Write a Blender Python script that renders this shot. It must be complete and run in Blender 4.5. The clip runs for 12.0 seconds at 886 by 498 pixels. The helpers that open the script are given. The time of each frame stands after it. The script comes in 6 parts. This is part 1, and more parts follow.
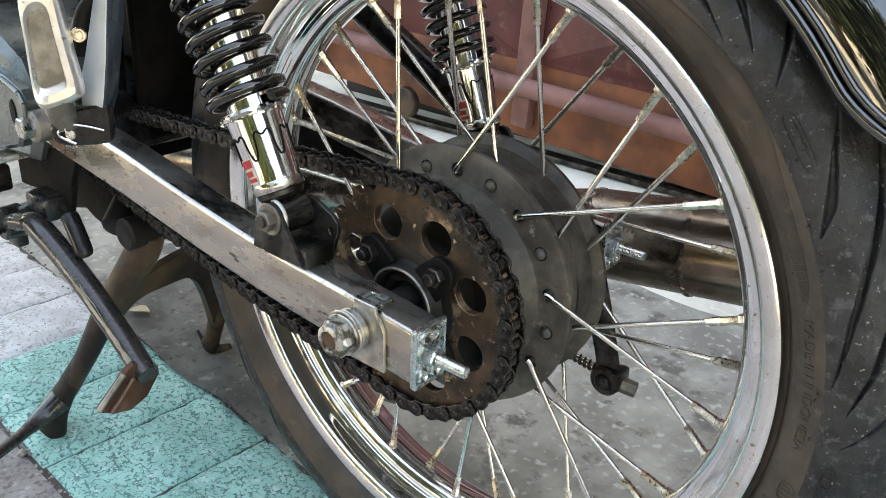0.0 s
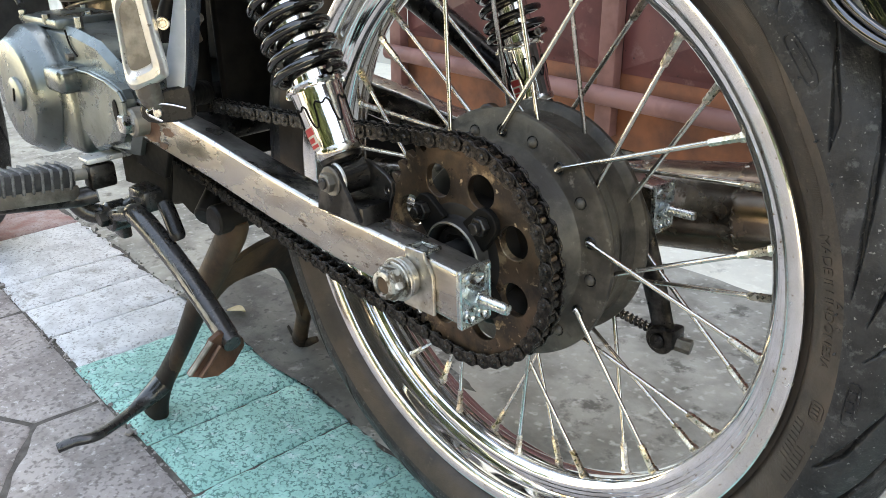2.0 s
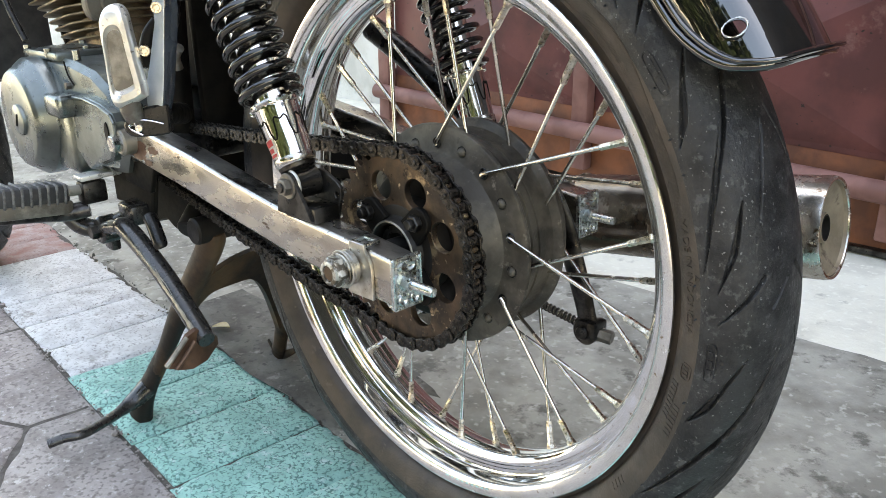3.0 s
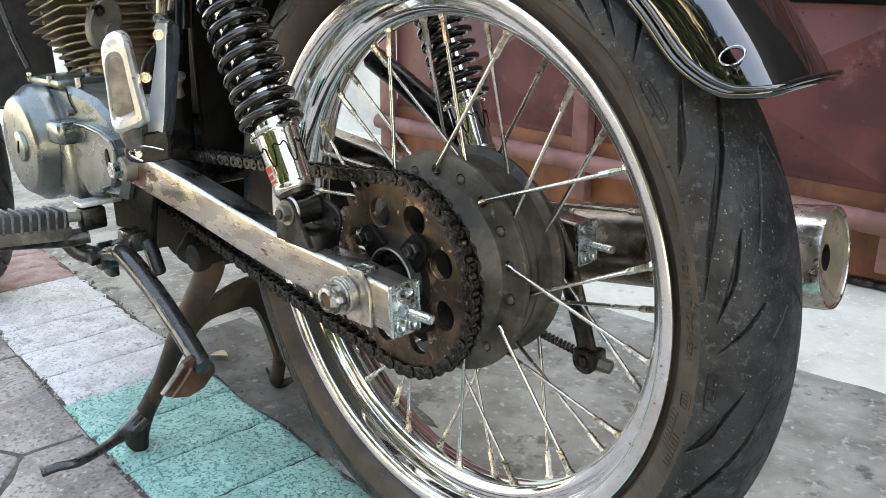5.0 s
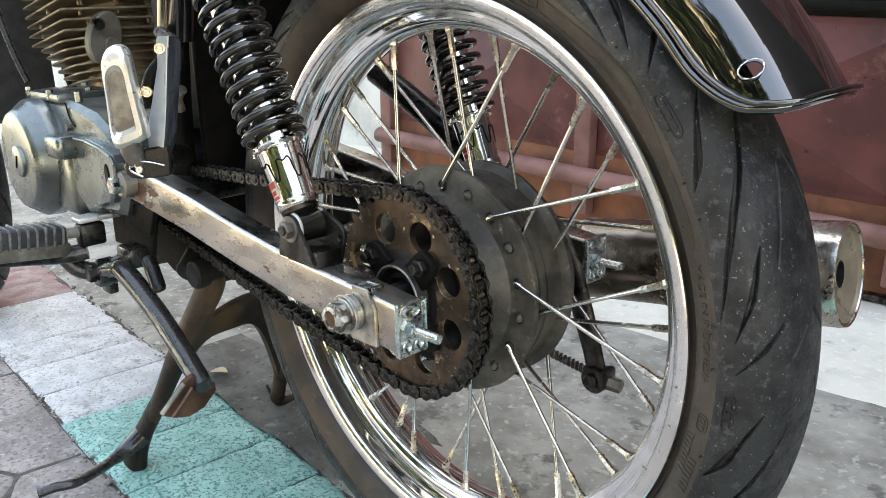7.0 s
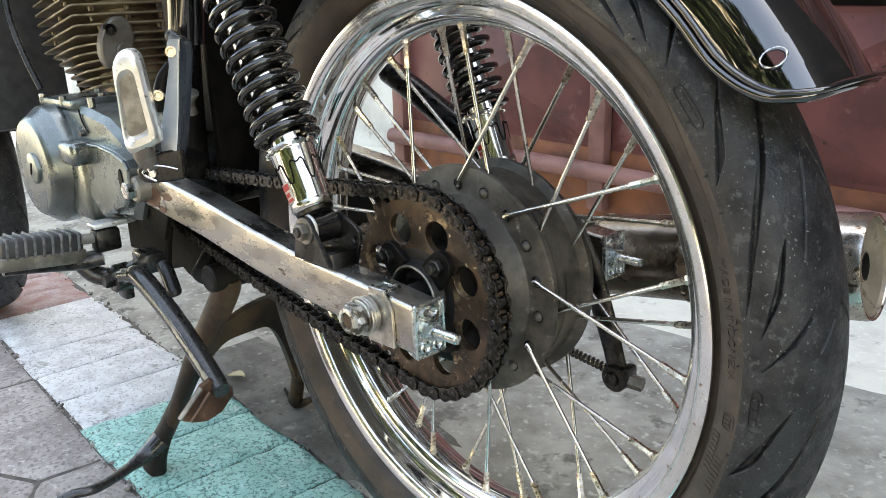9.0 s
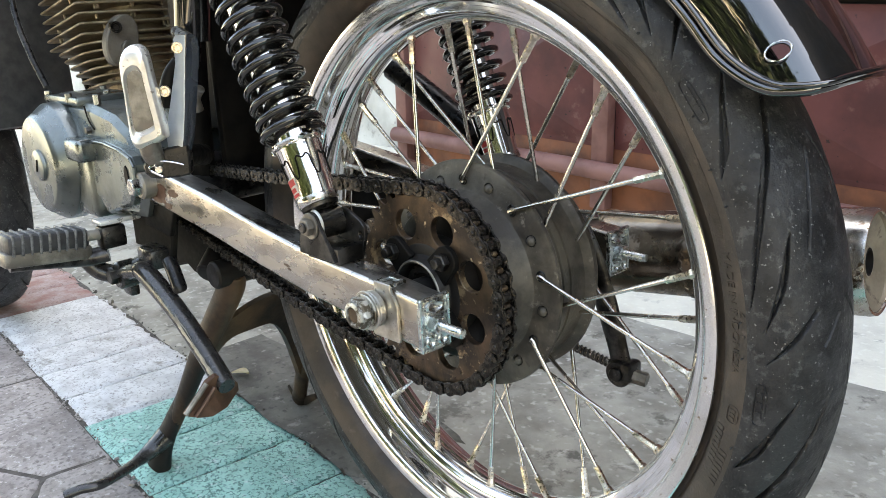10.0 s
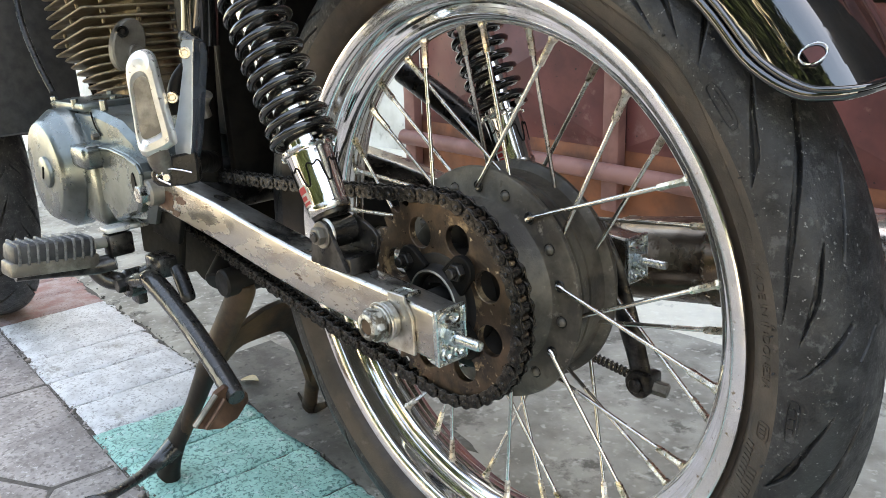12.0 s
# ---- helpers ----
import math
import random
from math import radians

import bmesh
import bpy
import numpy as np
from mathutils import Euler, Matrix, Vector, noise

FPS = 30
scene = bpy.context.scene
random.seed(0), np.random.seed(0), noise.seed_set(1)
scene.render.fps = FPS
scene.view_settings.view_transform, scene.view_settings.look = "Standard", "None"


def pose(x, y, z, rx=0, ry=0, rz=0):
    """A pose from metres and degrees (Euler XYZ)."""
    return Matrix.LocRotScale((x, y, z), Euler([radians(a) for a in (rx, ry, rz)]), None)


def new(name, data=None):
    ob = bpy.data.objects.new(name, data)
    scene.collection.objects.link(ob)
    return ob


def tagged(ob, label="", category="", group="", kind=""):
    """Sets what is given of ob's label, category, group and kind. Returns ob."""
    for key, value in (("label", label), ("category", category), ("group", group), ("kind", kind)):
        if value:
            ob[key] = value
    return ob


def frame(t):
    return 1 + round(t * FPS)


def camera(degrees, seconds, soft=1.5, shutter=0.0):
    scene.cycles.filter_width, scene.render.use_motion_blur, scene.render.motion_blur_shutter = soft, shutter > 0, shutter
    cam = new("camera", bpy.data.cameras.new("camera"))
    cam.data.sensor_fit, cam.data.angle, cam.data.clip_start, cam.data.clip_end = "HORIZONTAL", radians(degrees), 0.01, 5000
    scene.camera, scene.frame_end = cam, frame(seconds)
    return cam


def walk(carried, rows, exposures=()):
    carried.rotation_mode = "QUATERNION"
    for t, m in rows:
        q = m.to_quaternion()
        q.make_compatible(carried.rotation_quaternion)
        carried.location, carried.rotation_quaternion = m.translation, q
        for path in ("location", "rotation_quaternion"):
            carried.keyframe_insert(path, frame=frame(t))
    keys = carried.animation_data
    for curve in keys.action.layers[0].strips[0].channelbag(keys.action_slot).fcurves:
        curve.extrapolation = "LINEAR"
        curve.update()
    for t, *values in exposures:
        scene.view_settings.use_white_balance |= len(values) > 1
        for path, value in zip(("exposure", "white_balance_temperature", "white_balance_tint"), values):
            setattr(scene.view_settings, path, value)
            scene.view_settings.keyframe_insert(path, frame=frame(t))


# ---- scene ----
cam = camera(55.82, 12.0, 0.35)
PATH = [
    (0.0, 0.3234, -0.4211, 0.6047, 65.06, -2.10, 39.97),
    (0.5, 0.2936, -0.4664, 0.6075, 64.80, -2.89, 41.86),
    (1.0, 0.3092, -0.4534, 0.6029, 64.81, -4.84, 41.53),
    (1.5, 0.3612, -0.4318, 0.5878, 64.93, -1.98, 44.37),
    (2.0, 0.3894, -0.4384, 0.5705, 67.44, 2.00, 45.88),
    (2.5, 0.4381, -0.4684, 0.5694, 68.73, 2.24, 46.19),
    (3.0, 0.4897, -0.4667, 0.5657, 70.43, 2.01, 46.13),
    (3.2, 0.4914, -0.4645, 0.5645, 70.94, 2.08, 45.99),
    (4.8, 0.4915, -0.4652, 0.5622, 72.13, 1.80, 46.27),
    (5.0, 0.4901, -0.4650, 0.5621, 72.57, 1.70, 46.28),
    (5.5, 0.4892, -0.4644, 0.5636, 73.26, 1.71, 46.27),
    (6.0, 0.4846, -0.4562, 0.5624, 73.43, 1.70, 46.17),
    (6.5, 0.4791, -0.4547, 0.5547, 73.39, 1.73, 46.21),
    (7.0, 0.4752, -0.4595, 0.5613, 73.45, 1.75, 46.17),
    (7.2, 0.4708, -0.4640, 0.5675, 73.49, 2.02, 46.14),
    (8.8, 0.4667, -0.4567, 0.5576, 73.56, 2.84, 46.57),
    (9.0, 0.4686, -0.4554, 0.5586, 73.47, 3.02, 46.84),
    (9.5, 0.4714, -0.4578, 0.5595, 73.48, 3.02, 46.98),
    (10.0, 0.4698, -0.4596, 0.5557, 73.49, 3.04, 47.00),
    (10.5, 0.4706, -0.4587, 0.5552, 73.46, 3.07, 47.10),
    (11.0, 0.4733, -0.4623, 0.5578, 73.45, 3.15, 47.45),
    (11.5, 0.4650, -0.4591, 0.5607, 73.57, 3.09, 47.50),
    (12.0, 0.4518, -0.4512, 0.5568, 73.58, 3.43, 47.39),
]
walk(cam, [(t, pose(x, y, z, rx, ry, rz)) for t, x, y, z, rx, ry, rz in PATH], [(0.0, 3.25, 9500, 10), (12.0, 3.25, 9500, 10)])


# ---- world and light ----
SUN_UP, SUN_TURN = 56, 12
world = bpy.data.worlds.new("sky")
scene.world = world
world.use_nodes = True
wn = world.node_tree.nodes
sky = wn.new("ShaderNodeTexSky")
sky.sky_type, sky.sun_disc = "NISHITA", False
sky.dust_density, sky.ozone_density = 1.8, 1.0
sky.sun_elevation, sky.sun_rotation = radians(SUN_UP), radians(SUN_TURN)
world.node_tree.links.new(sky.outputs[0], wn["Background"].inputs[0])
wn["Background"].inputs[1].default_value = 0.15
sun = new("sun", bpy.data.lights.new("sun", "SUN"))
sun.data.energy, sun.data.angle, sun.data.color = 3.0, radians(0.6), (1.0, 0.95, 0.87)
sun.matrix_world = pose(0, 0, 3, 90 - SUN_UP, 0, 180 - SUN_TURN)


# ---- materials ----
def material(name, color, rough=0.5, metal=0.0, second=None, mix=0.5, scale=30.0, detail=6.0, bump=0.0, bump_scale=200.0,
             rough_var=0.15, sharp=0.25, third=None, third_scale=8.0, third_cut=0.6, coat=0.0, island=0.0, stretch=None, spec=0.5, speck=None, speck_scale=200.0, speck_cut=0.55, speck_soft=0.06,
             pit=None, pit_scale=120.0, pit_wide=0.03, pit_patch=0.5):
    """Principled surface with two scales of variation: a blotchy second colour and a rarer third one, plus fine relief;
    pit: the colour of worm-shaped pits that come in patches. Pieces that vary one by one also take their own stretch of the pattern."""
    m = bpy.data.materials.new(name)
    m.use_nodes = True
    nt = m.node_tree
    N, L = nt.nodes, nt.links
    b = N["Principled BSDF"]
    b.inputs["Roughness"].default_value, b.inputs["Metallic"].default_value = rough, metal
    b.inputs["Coat Weight"].default_value = coat
    b.inputs["Specular IOR Level"].default_value = spec
    co = N.new("ShaderNodeTexCoord")
    src = co.outputs["Object"]
    if stretch:
        mp = N.new("ShaderNodeMapping")
        mp.inputs["Scale"].default_value = stretch
        L.new(src, mp.inputs[0])
        src = mp.outputs[0]

    if island:
        oi = N.new("ShaderNodeObjectInfo")
        shift = N.new("ShaderNodeVectorMath")
        shift.operation = "MULTIPLY_ADD"
        shift.inputs[1].default_value = (37.0, 23.0, 11.0)
        L.new(oi.outputs["Random"], shift.inputs[0])
        L.new(src, shift.inputs[2])
        src = shift.outputs[0]

    def tex(sc, dt, ro=0.6):
        n = N.new("ShaderNodeTexNoise")
        n.inputs["Scale"].default_value, n.inputs["Detail"].default_value, n.inputs["Roughness"].default_value = sc, dt, ro
        L.new(src, n.inputs["Vector"])
        return n.outputs["Fac"]

    def ramp(fac, a, c):
        r = N.new("ShaderNodeMapRange")
        r.inputs["From Min"].default_value, r.inputs["From Max"].default_value = a, c
        L.new(fac, r.inputs["Value"])
        return r.outputs[0]

    def mixed(fac, a, c):
        x = N.new("ShaderNodeMix")
        x.data_type = "RGBA"
        L.new(fac, x.inputs[0])
        for val, i in ((a, 6), (c, 7)):
            if isinstance(val, tuple):
                x.inputs[i].default_value = (*val, 1)
            else:
                L.new(val, x.inputs[i])
        return x.outputs[2]

    n1 = tex(scale, detail)
    col = color
    if second is None:
        second = tuple(c * 0.7 for c in color)
    col = mixed(ramp(n1, mix - sharp / 2, mix + sharp / 2), second, col)
    if third:
        col = mixed(ramp(tex(third_scale, 8, 0.7), third_cut, third_cut + 0.08), col, third)
    if speck:
        col = mixed(ramp(tex(speck_scale, 3, 0.5), speck_cut, speck_cut + speck_soft), col, speck)
    hollow = None
    if pit:
        away = N.new("ShaderNodeMath")
        away.operation = "SUBTRACT"
        L.new(tex(pit_scale, 1.0, 0.5), away.inputs[0])
        away.inputs[1].default_value = 0.5
        size = N.new("ShaderNodeMath")
        size.operation = "ABSOLUTE"
        L.new(away.outputs[0], size.inputs[0])
        both = N.new("ShaderNodeMath")
        both.operation = "MULTIPLY"
        L.new(ramp(size.outputs[0], pit_wide, pit_wide * 0.35), both.inputs[0])
        L.new(ramp(tex(pit_scale * 1.5, 2.0, 0.6), pit_patch - 0.04, pit_patch + 0.04), both.inputs[1])
        hollow = both.outputs[0]
        col = mixed(hollow, col, pit)
    if island:
        hs = N.new("ShaderNodeHueSaturation")
        L.new(ramp_val(N, L, oi.outputs["Random"], 1 - island, 1 + island), hs.inputs["Value"])
        L.new(col, hs.inputs["Color"])
        col = hs.outputs[0]
    L.new(col, b.inputs["Base Color"])
    rr = N.new("ShaderNodeMapRange")
    rr.inputs["From Min"].default_value, rr.inputs["From Max"].default_value = 0.3, 0.7
    rr.inputs["To Min"].default_value, rr.inputs["To Max"].default_value = max(rough - rough_var, 0.02), min(rough + rough_var, 1)
    L.new(tex(scale * 2.3, 5), rr.inputs["Value"])
    L.new(rr.outputs[0], b.inputs["Roughness"])
    if bump:
        bp = N.new("ShaderNodeBump")
        bp.inputs["Strength"].default_value, bp.inputs["Distance"].default_value = bump, 0.001
        height = tex(bump_scale, 4)
        if hollow:
            dip = N.new("ShaderNodeMath")
            dip.operation = "SUBTRACT"
            L.new(height, dip.inputs[0])
            L.new(hollow, dip.inputs[1])
            height = dip.outputs[0]
        L.new(height, bp.inputs["Height"])
        L.new(bp.outputs[0], b.inputs["Normal"])
    return m


def ramp_val(N, L, fac, lo, hi):
    r = N.new("ShaderNodeMapRange")
    r.inputs["To Min"].default_value, r.inputs["To Max"].default_value = lo, hi
    L.new(fac, r.inputs["Value"])
    return r.outputs[0]


CHROME = material("chrome", (0.82, 0.81, 0.79), 0.085, 1.0, second=(0.66, 0.64, 0.60), mix=0.42, scale=60, rough_var=0.05)
RIM_CHROME = material("rim_chrome", (0.90, 0.905, 0.91), 0.06, 0.97, second=(0.80, 0.79, 0.765), mix=0.44, scale=36, sharp=0.14, rough_var=0.045, speck=(0.30, 0.22, 0.14), speck_scale=300, speck_cut=0.662)
RIM_LIP = material("hazed_chrome", (0.90, 0.89, 0.87), 0.18, 0.95, second=(0.78, 0.755, 0.70), mix=0.44, scale=26, sharp=0.16, rough_var=0.10, speck=(0.34, 0.26, 0.16), speck_scale=260, speck_cut=0.655, third=(0.55, 0.50, 0.38), third_scale=40, third_cut=0.64)
ZINC = material("zinc", (0.62, 0.66, 0.66), 0.28, 1.0, second=(0.45, 0.47, 0.46), mix=0.45, scale=120, rough_var=0.12, bump=0.1)
SPOKE = material("spoke_steel", (0.70, 0.67, 0.62), 0.22, 1.0, second=(0.46, 0.41, 0.35), mix=0.42, scale=45, rough_var=0.10, bump=0.05, bump_scale=500, speck=(0.20, 0.14, 0.09), speck_scale=220, speck_cut=0.67)
ARM = material("bare_steel", (0.54, 0.50, 0.445), 0.27, 1.0, second=(0.36, 0.31, 0.26), mix=0.47, scale=26, sharp=0.15, rough_var=0.12, third=(0.13, 0.09, 0.065), third_scale=45, third_cut=0.63, bump=0.10, bump_scale=300, speck=(0.16, 0.115, 0.085), speck_scale=170, speck_cut=0.645, stretch=(0.35, 1, 1))
DARK_STEEL = material("dark_steel", (0.075, 0.070, 0.066), 0.36, 0.8, second=(0.016, 0.0145, 0.013), mix=0.5, scale=50, sharp=0.16, bump=0.15)
SPROCKET_RUST = material("rusty_sprocket", (0.105, 0.067, 0.042), 0.36, 0.6, second=(0.030, 0.022, 0.017), mix=0.50, scale=30, sharp=0.18, third=(0.33, 0.235, 0.14), third_scale=42, third_cut=0.555, bump=0.35, bump_scale=260, speck=(0.48, 0.37, 0.25), speck_scale=160, speck_cut=0.65)
CHAIN_STEEL = material("greasy_chain", (0.060, 0.052, 0.045), 0.30, 0.8, second=(0.016, 0.014, 0.012), mix=0.48, scale=180, sharp=0.15, bump=0.2, bump_scale=500)
RUBBER = material("tyre_rubber", (0.0098, 0.0101, 0.0108), 0.50, 0.0, second=(0.024, 0.0242, 0.025), mix=0.51, scale=42, detail=12, sharp=0.12, bump=0.6, bump_scale=380, third=(0.060, 0.060, 0.060), third_scale=110, third_cut=0.56, speck=(0.17, 0.168, 0.165), speck_scale=420, speck_cut=0.655, spec=0.40)
HUB_GREY = material("hub_grey", (0.108, 0.094, 0.075), 0.5, 0.3, second=(0.046, 0.039, 0.032), mix=0.5, scale=26, detail=12, sharp=0.16, bump=0.5, bump_scale=300, third=(0.175, 0.158, 0.132), third_scale=90, third_cut=0.60)
BLACK = material("black_paint", (0.008, 0.008, 0.008), 0.28, 0.0, second=(0.014, 0.013, 0.012), scale=40, spec=0.3)
GLOSS_BLACK = material("gloss_black", (0.006, 0.006, 0.006), 0.05, 0.0, second=(0.012, 0.011, 0.010), scale=50, rough_var=0.03, coat=0.6)
STAND_RUST = material("rusty_stand", (0.105, 0.062, 0.034), 0.5, 0.15, second=(0.015, 0.0115, 0.0095), mix=0.53, scale=10, detail=10, sharp=0.20, bump=0.3, bump_scale=220, spec=0.3)
ENGINE = material("cast_aluminium", (0.190, 0.214, 0.207), 0.30, 0.8, second=(0.112, 0.124, 0.117), mix=0.46, scale=12, detail=10, sharp=0.22, bump=0.10, bump_scale=500, third=(0.06, 0.055, 0.046), third_scale=28, third_cut=0.61)
FIN = material("fin_aluminium", (0.37, 0.31, 0.22), 0.45, 0.6, second=(0.17, 0.125, 0.078), mix=0.5, scale=18, sharp=0.20, bump=0.2, bump_scale=400, third=(0.04, 0.029, 0.020), third_scale=16, third_cut=0.57)
FLANGE = material("dull_cast_flange", (0.20, 0.187, 0.162), 0.5, 0.4, second=(0.115, 0.104, 0.088), mix=0.5, scale=40, bump=0.2, bump_scale=400)
PEG_RUBBER = material("peg_rubber", (0.022, 0.022, 0.024), 0.45, 0.0, second=(0.045, 0.045, 0.045), mix=0.5, scale=60, bump=0.2)
MUFFLER = material("muffler_steel", (0.31, 0.26, 0.205), 0.24, 0.85, second=(0.115, 0.086, 0.064), mix=0.49, scale=10, detail=12, sharp=0.16, bump=0.12, third=(0.56, 0.53, 0.47), third_scale=22, third_cut=0.555, speck=(0.09, 0.055, 0.035), speck_scale=60, speck_cut=0.62)
CONCRETE = material("cement_floor", (0.375, 0.358, 0.308), 0.85, 0.0, second=(0.220, 0.207, 0.175), mix=0.5, scale=9, detail=15, sharp=0.18, bump=1.0, bump_scale=160, third=(0.137, 0.128, 0.108), third_scale=13, third_cut=0.54, speck=(0.45, 0.430, 0.378), speck_scale=75, speck_cut=0.585, speck_soft=0.10)
APRON = material("pale_cement", (0.73, 0.70, 0.595), 0.8, 0.0, second=(0.60, 0.57, 0.485), mix=0.48, scale=8, detail=15, sharp=0.18, bump=0.8, bump_scale=150, third=(0.48, 0.455, 0.385), third_scale=18, third_cut=0.60, speck=(0.77, 0.75, 0.65), speck_scale=80, speck_cut=0.575, speck_soft=0.12)
PAVER = material("paver", (0.400, 0.358, 0.334), 0.88, 0.0, second=(0.255, 0.224, 0.206), mix=0.5, scale=20, detail=15, sharp=0.20, bump=1.0, bump_scale=140, island=0.10, speck=(0.195, 0.172, 0.158), speck_scale=150, speck_cut=0.51, speck_soft=0.14, third=(0.53, 0.492, 0.465), third_scale=90, third_cut=0.565)
TURQUOISE = material("turquoise_paint", (0.345, 0.66, 0.58), 0.65, 0.0, second=(0.255, 0.53, 0.46), mix=0.5, scale=16, detail=13, sharp=0.16, bump=0.9, bump_scale=230, third=(0.52, 0.70, 0.665), third_scale=48, third_cut=0.555, island=0.05, pit=(0.095, 0.245, 0.212), pit_scale=128, pit_wide=0.075, pit_patch=0.49, speck=(0.16, 0.34, 0.30), speck_scale=210, speck_cut=0.56, speck_soft=0.12)
WHITE_PAINT = material("white_paint", (0.71, 0.715, 0.71), 0.7, 0.0, second=(0.56, 0.56, 0.555), mix=0.48, scale=24, detail=14, sharp=0.18, bump=0.9, bump_scale=230, third=(0.33, 0.315, 0.295), third_scale=22, third_cut=0.585, island=0.05, pit=(0.36, 0.35, 0.335), pit_scale=110, pit_wide=0.055, pit_patch=0.54, speck=(0.47, 0.46, 0.45), speck_scale=170, speck_cut=0.56, speck_soft=0.13)
RED_PAINT = material("red_paint", (0.30, 0.135, 0.115), 0.75, 0.0, second=(0.40, 0.30, 0.28), mix=0.5, scale=14, detail=12, sharp=0.16, bump=0.8, bump_scale=200, speck=(0.24, 0.15, 0.135), speck_scale=240, speck_cut=0.56, speck_soft=0.1)
MAROON = material("maroon_paint", (0.130, 0.044, 0.040), 0.46, 0.0, second=(0.082, 0.031, 0.029), mix=0.5, scale=4, detail=15, sharp=0.14, bump=0.12, third=(0.165, 0.080, 0.071), third_scale=11, third_cut=0.59, speck=(0.030, 0.020, 0.018), speck_scale=90, speck_cut=0.70, speck_soft=0.02, spec=0.22)
PINK = material("faded_pink_paint", (0.225, 0.108, 0.092), 0.55, 0.0, second=(0.155, 0.070, 0.059), mix=0.5, scale=9, sharp=0.16, bump=0.05, spec=0.25)
RUST_RED = material("rust_red_paint", (0.225, 0.080, 0.040), 0.65, 0.0, second=(0.105, 0.043, 0.028), mix=0.5, scale=12, spec=0.2)
WALL_WHITE = material("white_wall", (0.56, 0.555, 0.53), 0.8, 0.0, second=(0.42, 0.41, 0.385), scale=5, detail=12, sharp=0.16, third=(0.26, 0.25, 0.23), third_scale=7, third_cut=0.60)
STICKER_RED = material("red_sticker", (0.55, 0.03, 0.03), 0.4)
STICKER = material("cream_sticker", (0.62, 0.60, 0.52), 0.35)
SIDEWALL = material("sidewall_rubber", (0.060, 0.043, 0.031), 0.52, 0.0, second=(0.034, 0.0255, 0.0195), mix=0.5, scale=24, sharp=0.16, bump=0.4, bump_scale=500, third=(0.095, 0.074, 0.057), third_scale=40, third_cut=0.62)
JOINT = material("joint_dirt", (0.13, 0.115, 0.098), 0.95, 0.0, second=(0.07, 0.06, 0.052), mix=0.5, scale=60, bump=0.8, bump_scale=300)
NIPPLE = material("nipple_brass", (0.74, 0.67, 0.57), 0.30, 1.0, second=(0.44, 0.35, 0.25), mix=0.45, scale=140, bump=0.2)
BLACK_SATIN = material("satin_black", (0.005, 0.0048, 0.0046), 0.45, 0.0, second=(0.010, 0.009, 0.008), mix=0.55, scale=60, bump=0.1, spec=0.06)
DULL_ZINC = material("dull_zinc", (0.56, 0.54, 0.50), 0.36, 0.95, second=(0.36, 0.325, 0.275), mix=0.48, scale=90, rough_var=0.12, bump=0.2, bump_scale=300, third=(0.16, 0.125, 0.095), third_scale=60, third_cut=0.62)
CORRODED = material("corroded_zinc", (0.58, 0.57, 0.53), 0.45, 0.85, second=(0.13, 0.11, 0.085), mix=0.5, scale=150, sharp=0.10, bump=0.9, bump_scale=240, third=(0.07, 0.05, 0.035), third_scale=110, third_cut=0.60)
WHITE_METAL = material("bare_pale_metal", (0.70, 0.70, 0.68), 0.35, 0.6, second=(0.55, 0.54, 0.52), scale=50)
POLISHED = material("polished_aluminium", (0.80, 0.78, 0.74), 0.36, 0.7, second=(0.60, 0.57, 0.52), mix=0.44, scale=50, rough_var=0.14, bump=0.1, bump_scale=300, speck=(0.35, 0.32, 0.28), speck_scale=180, speck_cut=0.68)
SCUFFED_CHROME = material("scuffed_chrome", (0.66, 0.64, 0.60), 0.25, 1.0, second=(0.45, 0.42, 0.38), mix=0.48, scale=90, rough_var=0.2, third=(0.08, 0.075, 0.07), third_scale=110, third_cut=0.63)
MUFFLER_TAIL = material("muffler_end", (0.30, 0.245, 0.18), 0.55, 0.4, second=(0.20, 0.160, 0.115), mix=0.5, scale=40, bump=0.2, third=(0.10, 0.075, 0.055), third_scale=30, third_cut=0.62)
TAIL_CHROME = material("peeling_chrome", (0.78, 0.76, 0.71), 0.24, 0.95, second=(0.56, 0.52, 0.46), mix=0.46, scale=30, rough_var=0.12, third=(0.15, 0.10, 0.065), third_scale=55, third_cut=0.60, speck=(0.20, 0.14, 0.09), speck_scale=160, speck_cut=0.605)
STAND_DARK = material("near_black_stand", (0.016, 0.013, 0.011), 0.5, 0.0, second=(0.010, 0.009, 0.008), mix=0.5, scale=30, bump=0.2, spec=0.25)
STAND_PAINT = material("worn_black_stand", (0.014, 0.0135, 0.014), 0.25, 0.0, second=(0.026, 0.024, 0.022), mix=0.55, scale=26, bump=0.15, third=(0.22, 0.20, 0.19), third_scale=16, third_cut=0.70, spec=0.6)
PAD_RUST = material("worn_rust_pad", (0.16, 0.085, 0.055), 0.45, 0.5, second=(0.08, 0.045, 0.03), mix=0.5, scale=40, bump=0.3, third=(0.38, 0.30, 0.25), third_scale=30, third_cut=0.64)
PEG_METAL = material("dull_grey_metal", (0.29, 0.27, 0.235), 0.45, 0.65, second=(0.15, 0.135, 0.115), mix=0.5, scale=40, sharp=0.16, bump=0.3, bump_scale=400)
# pale blue metal that paints the sky's reflection on the hanger facet
HANGER_SHEEN = material("hanger_sky_sheen", (0.44, 0.50, 0.58), 0.40, 0.9, second=(0.33, 0.38, 0.45), mix=0.42, scale=40, rough_var=0.08, third=(0.10, 0.105, 0.11), third_scale=60, third_cut=0.67)
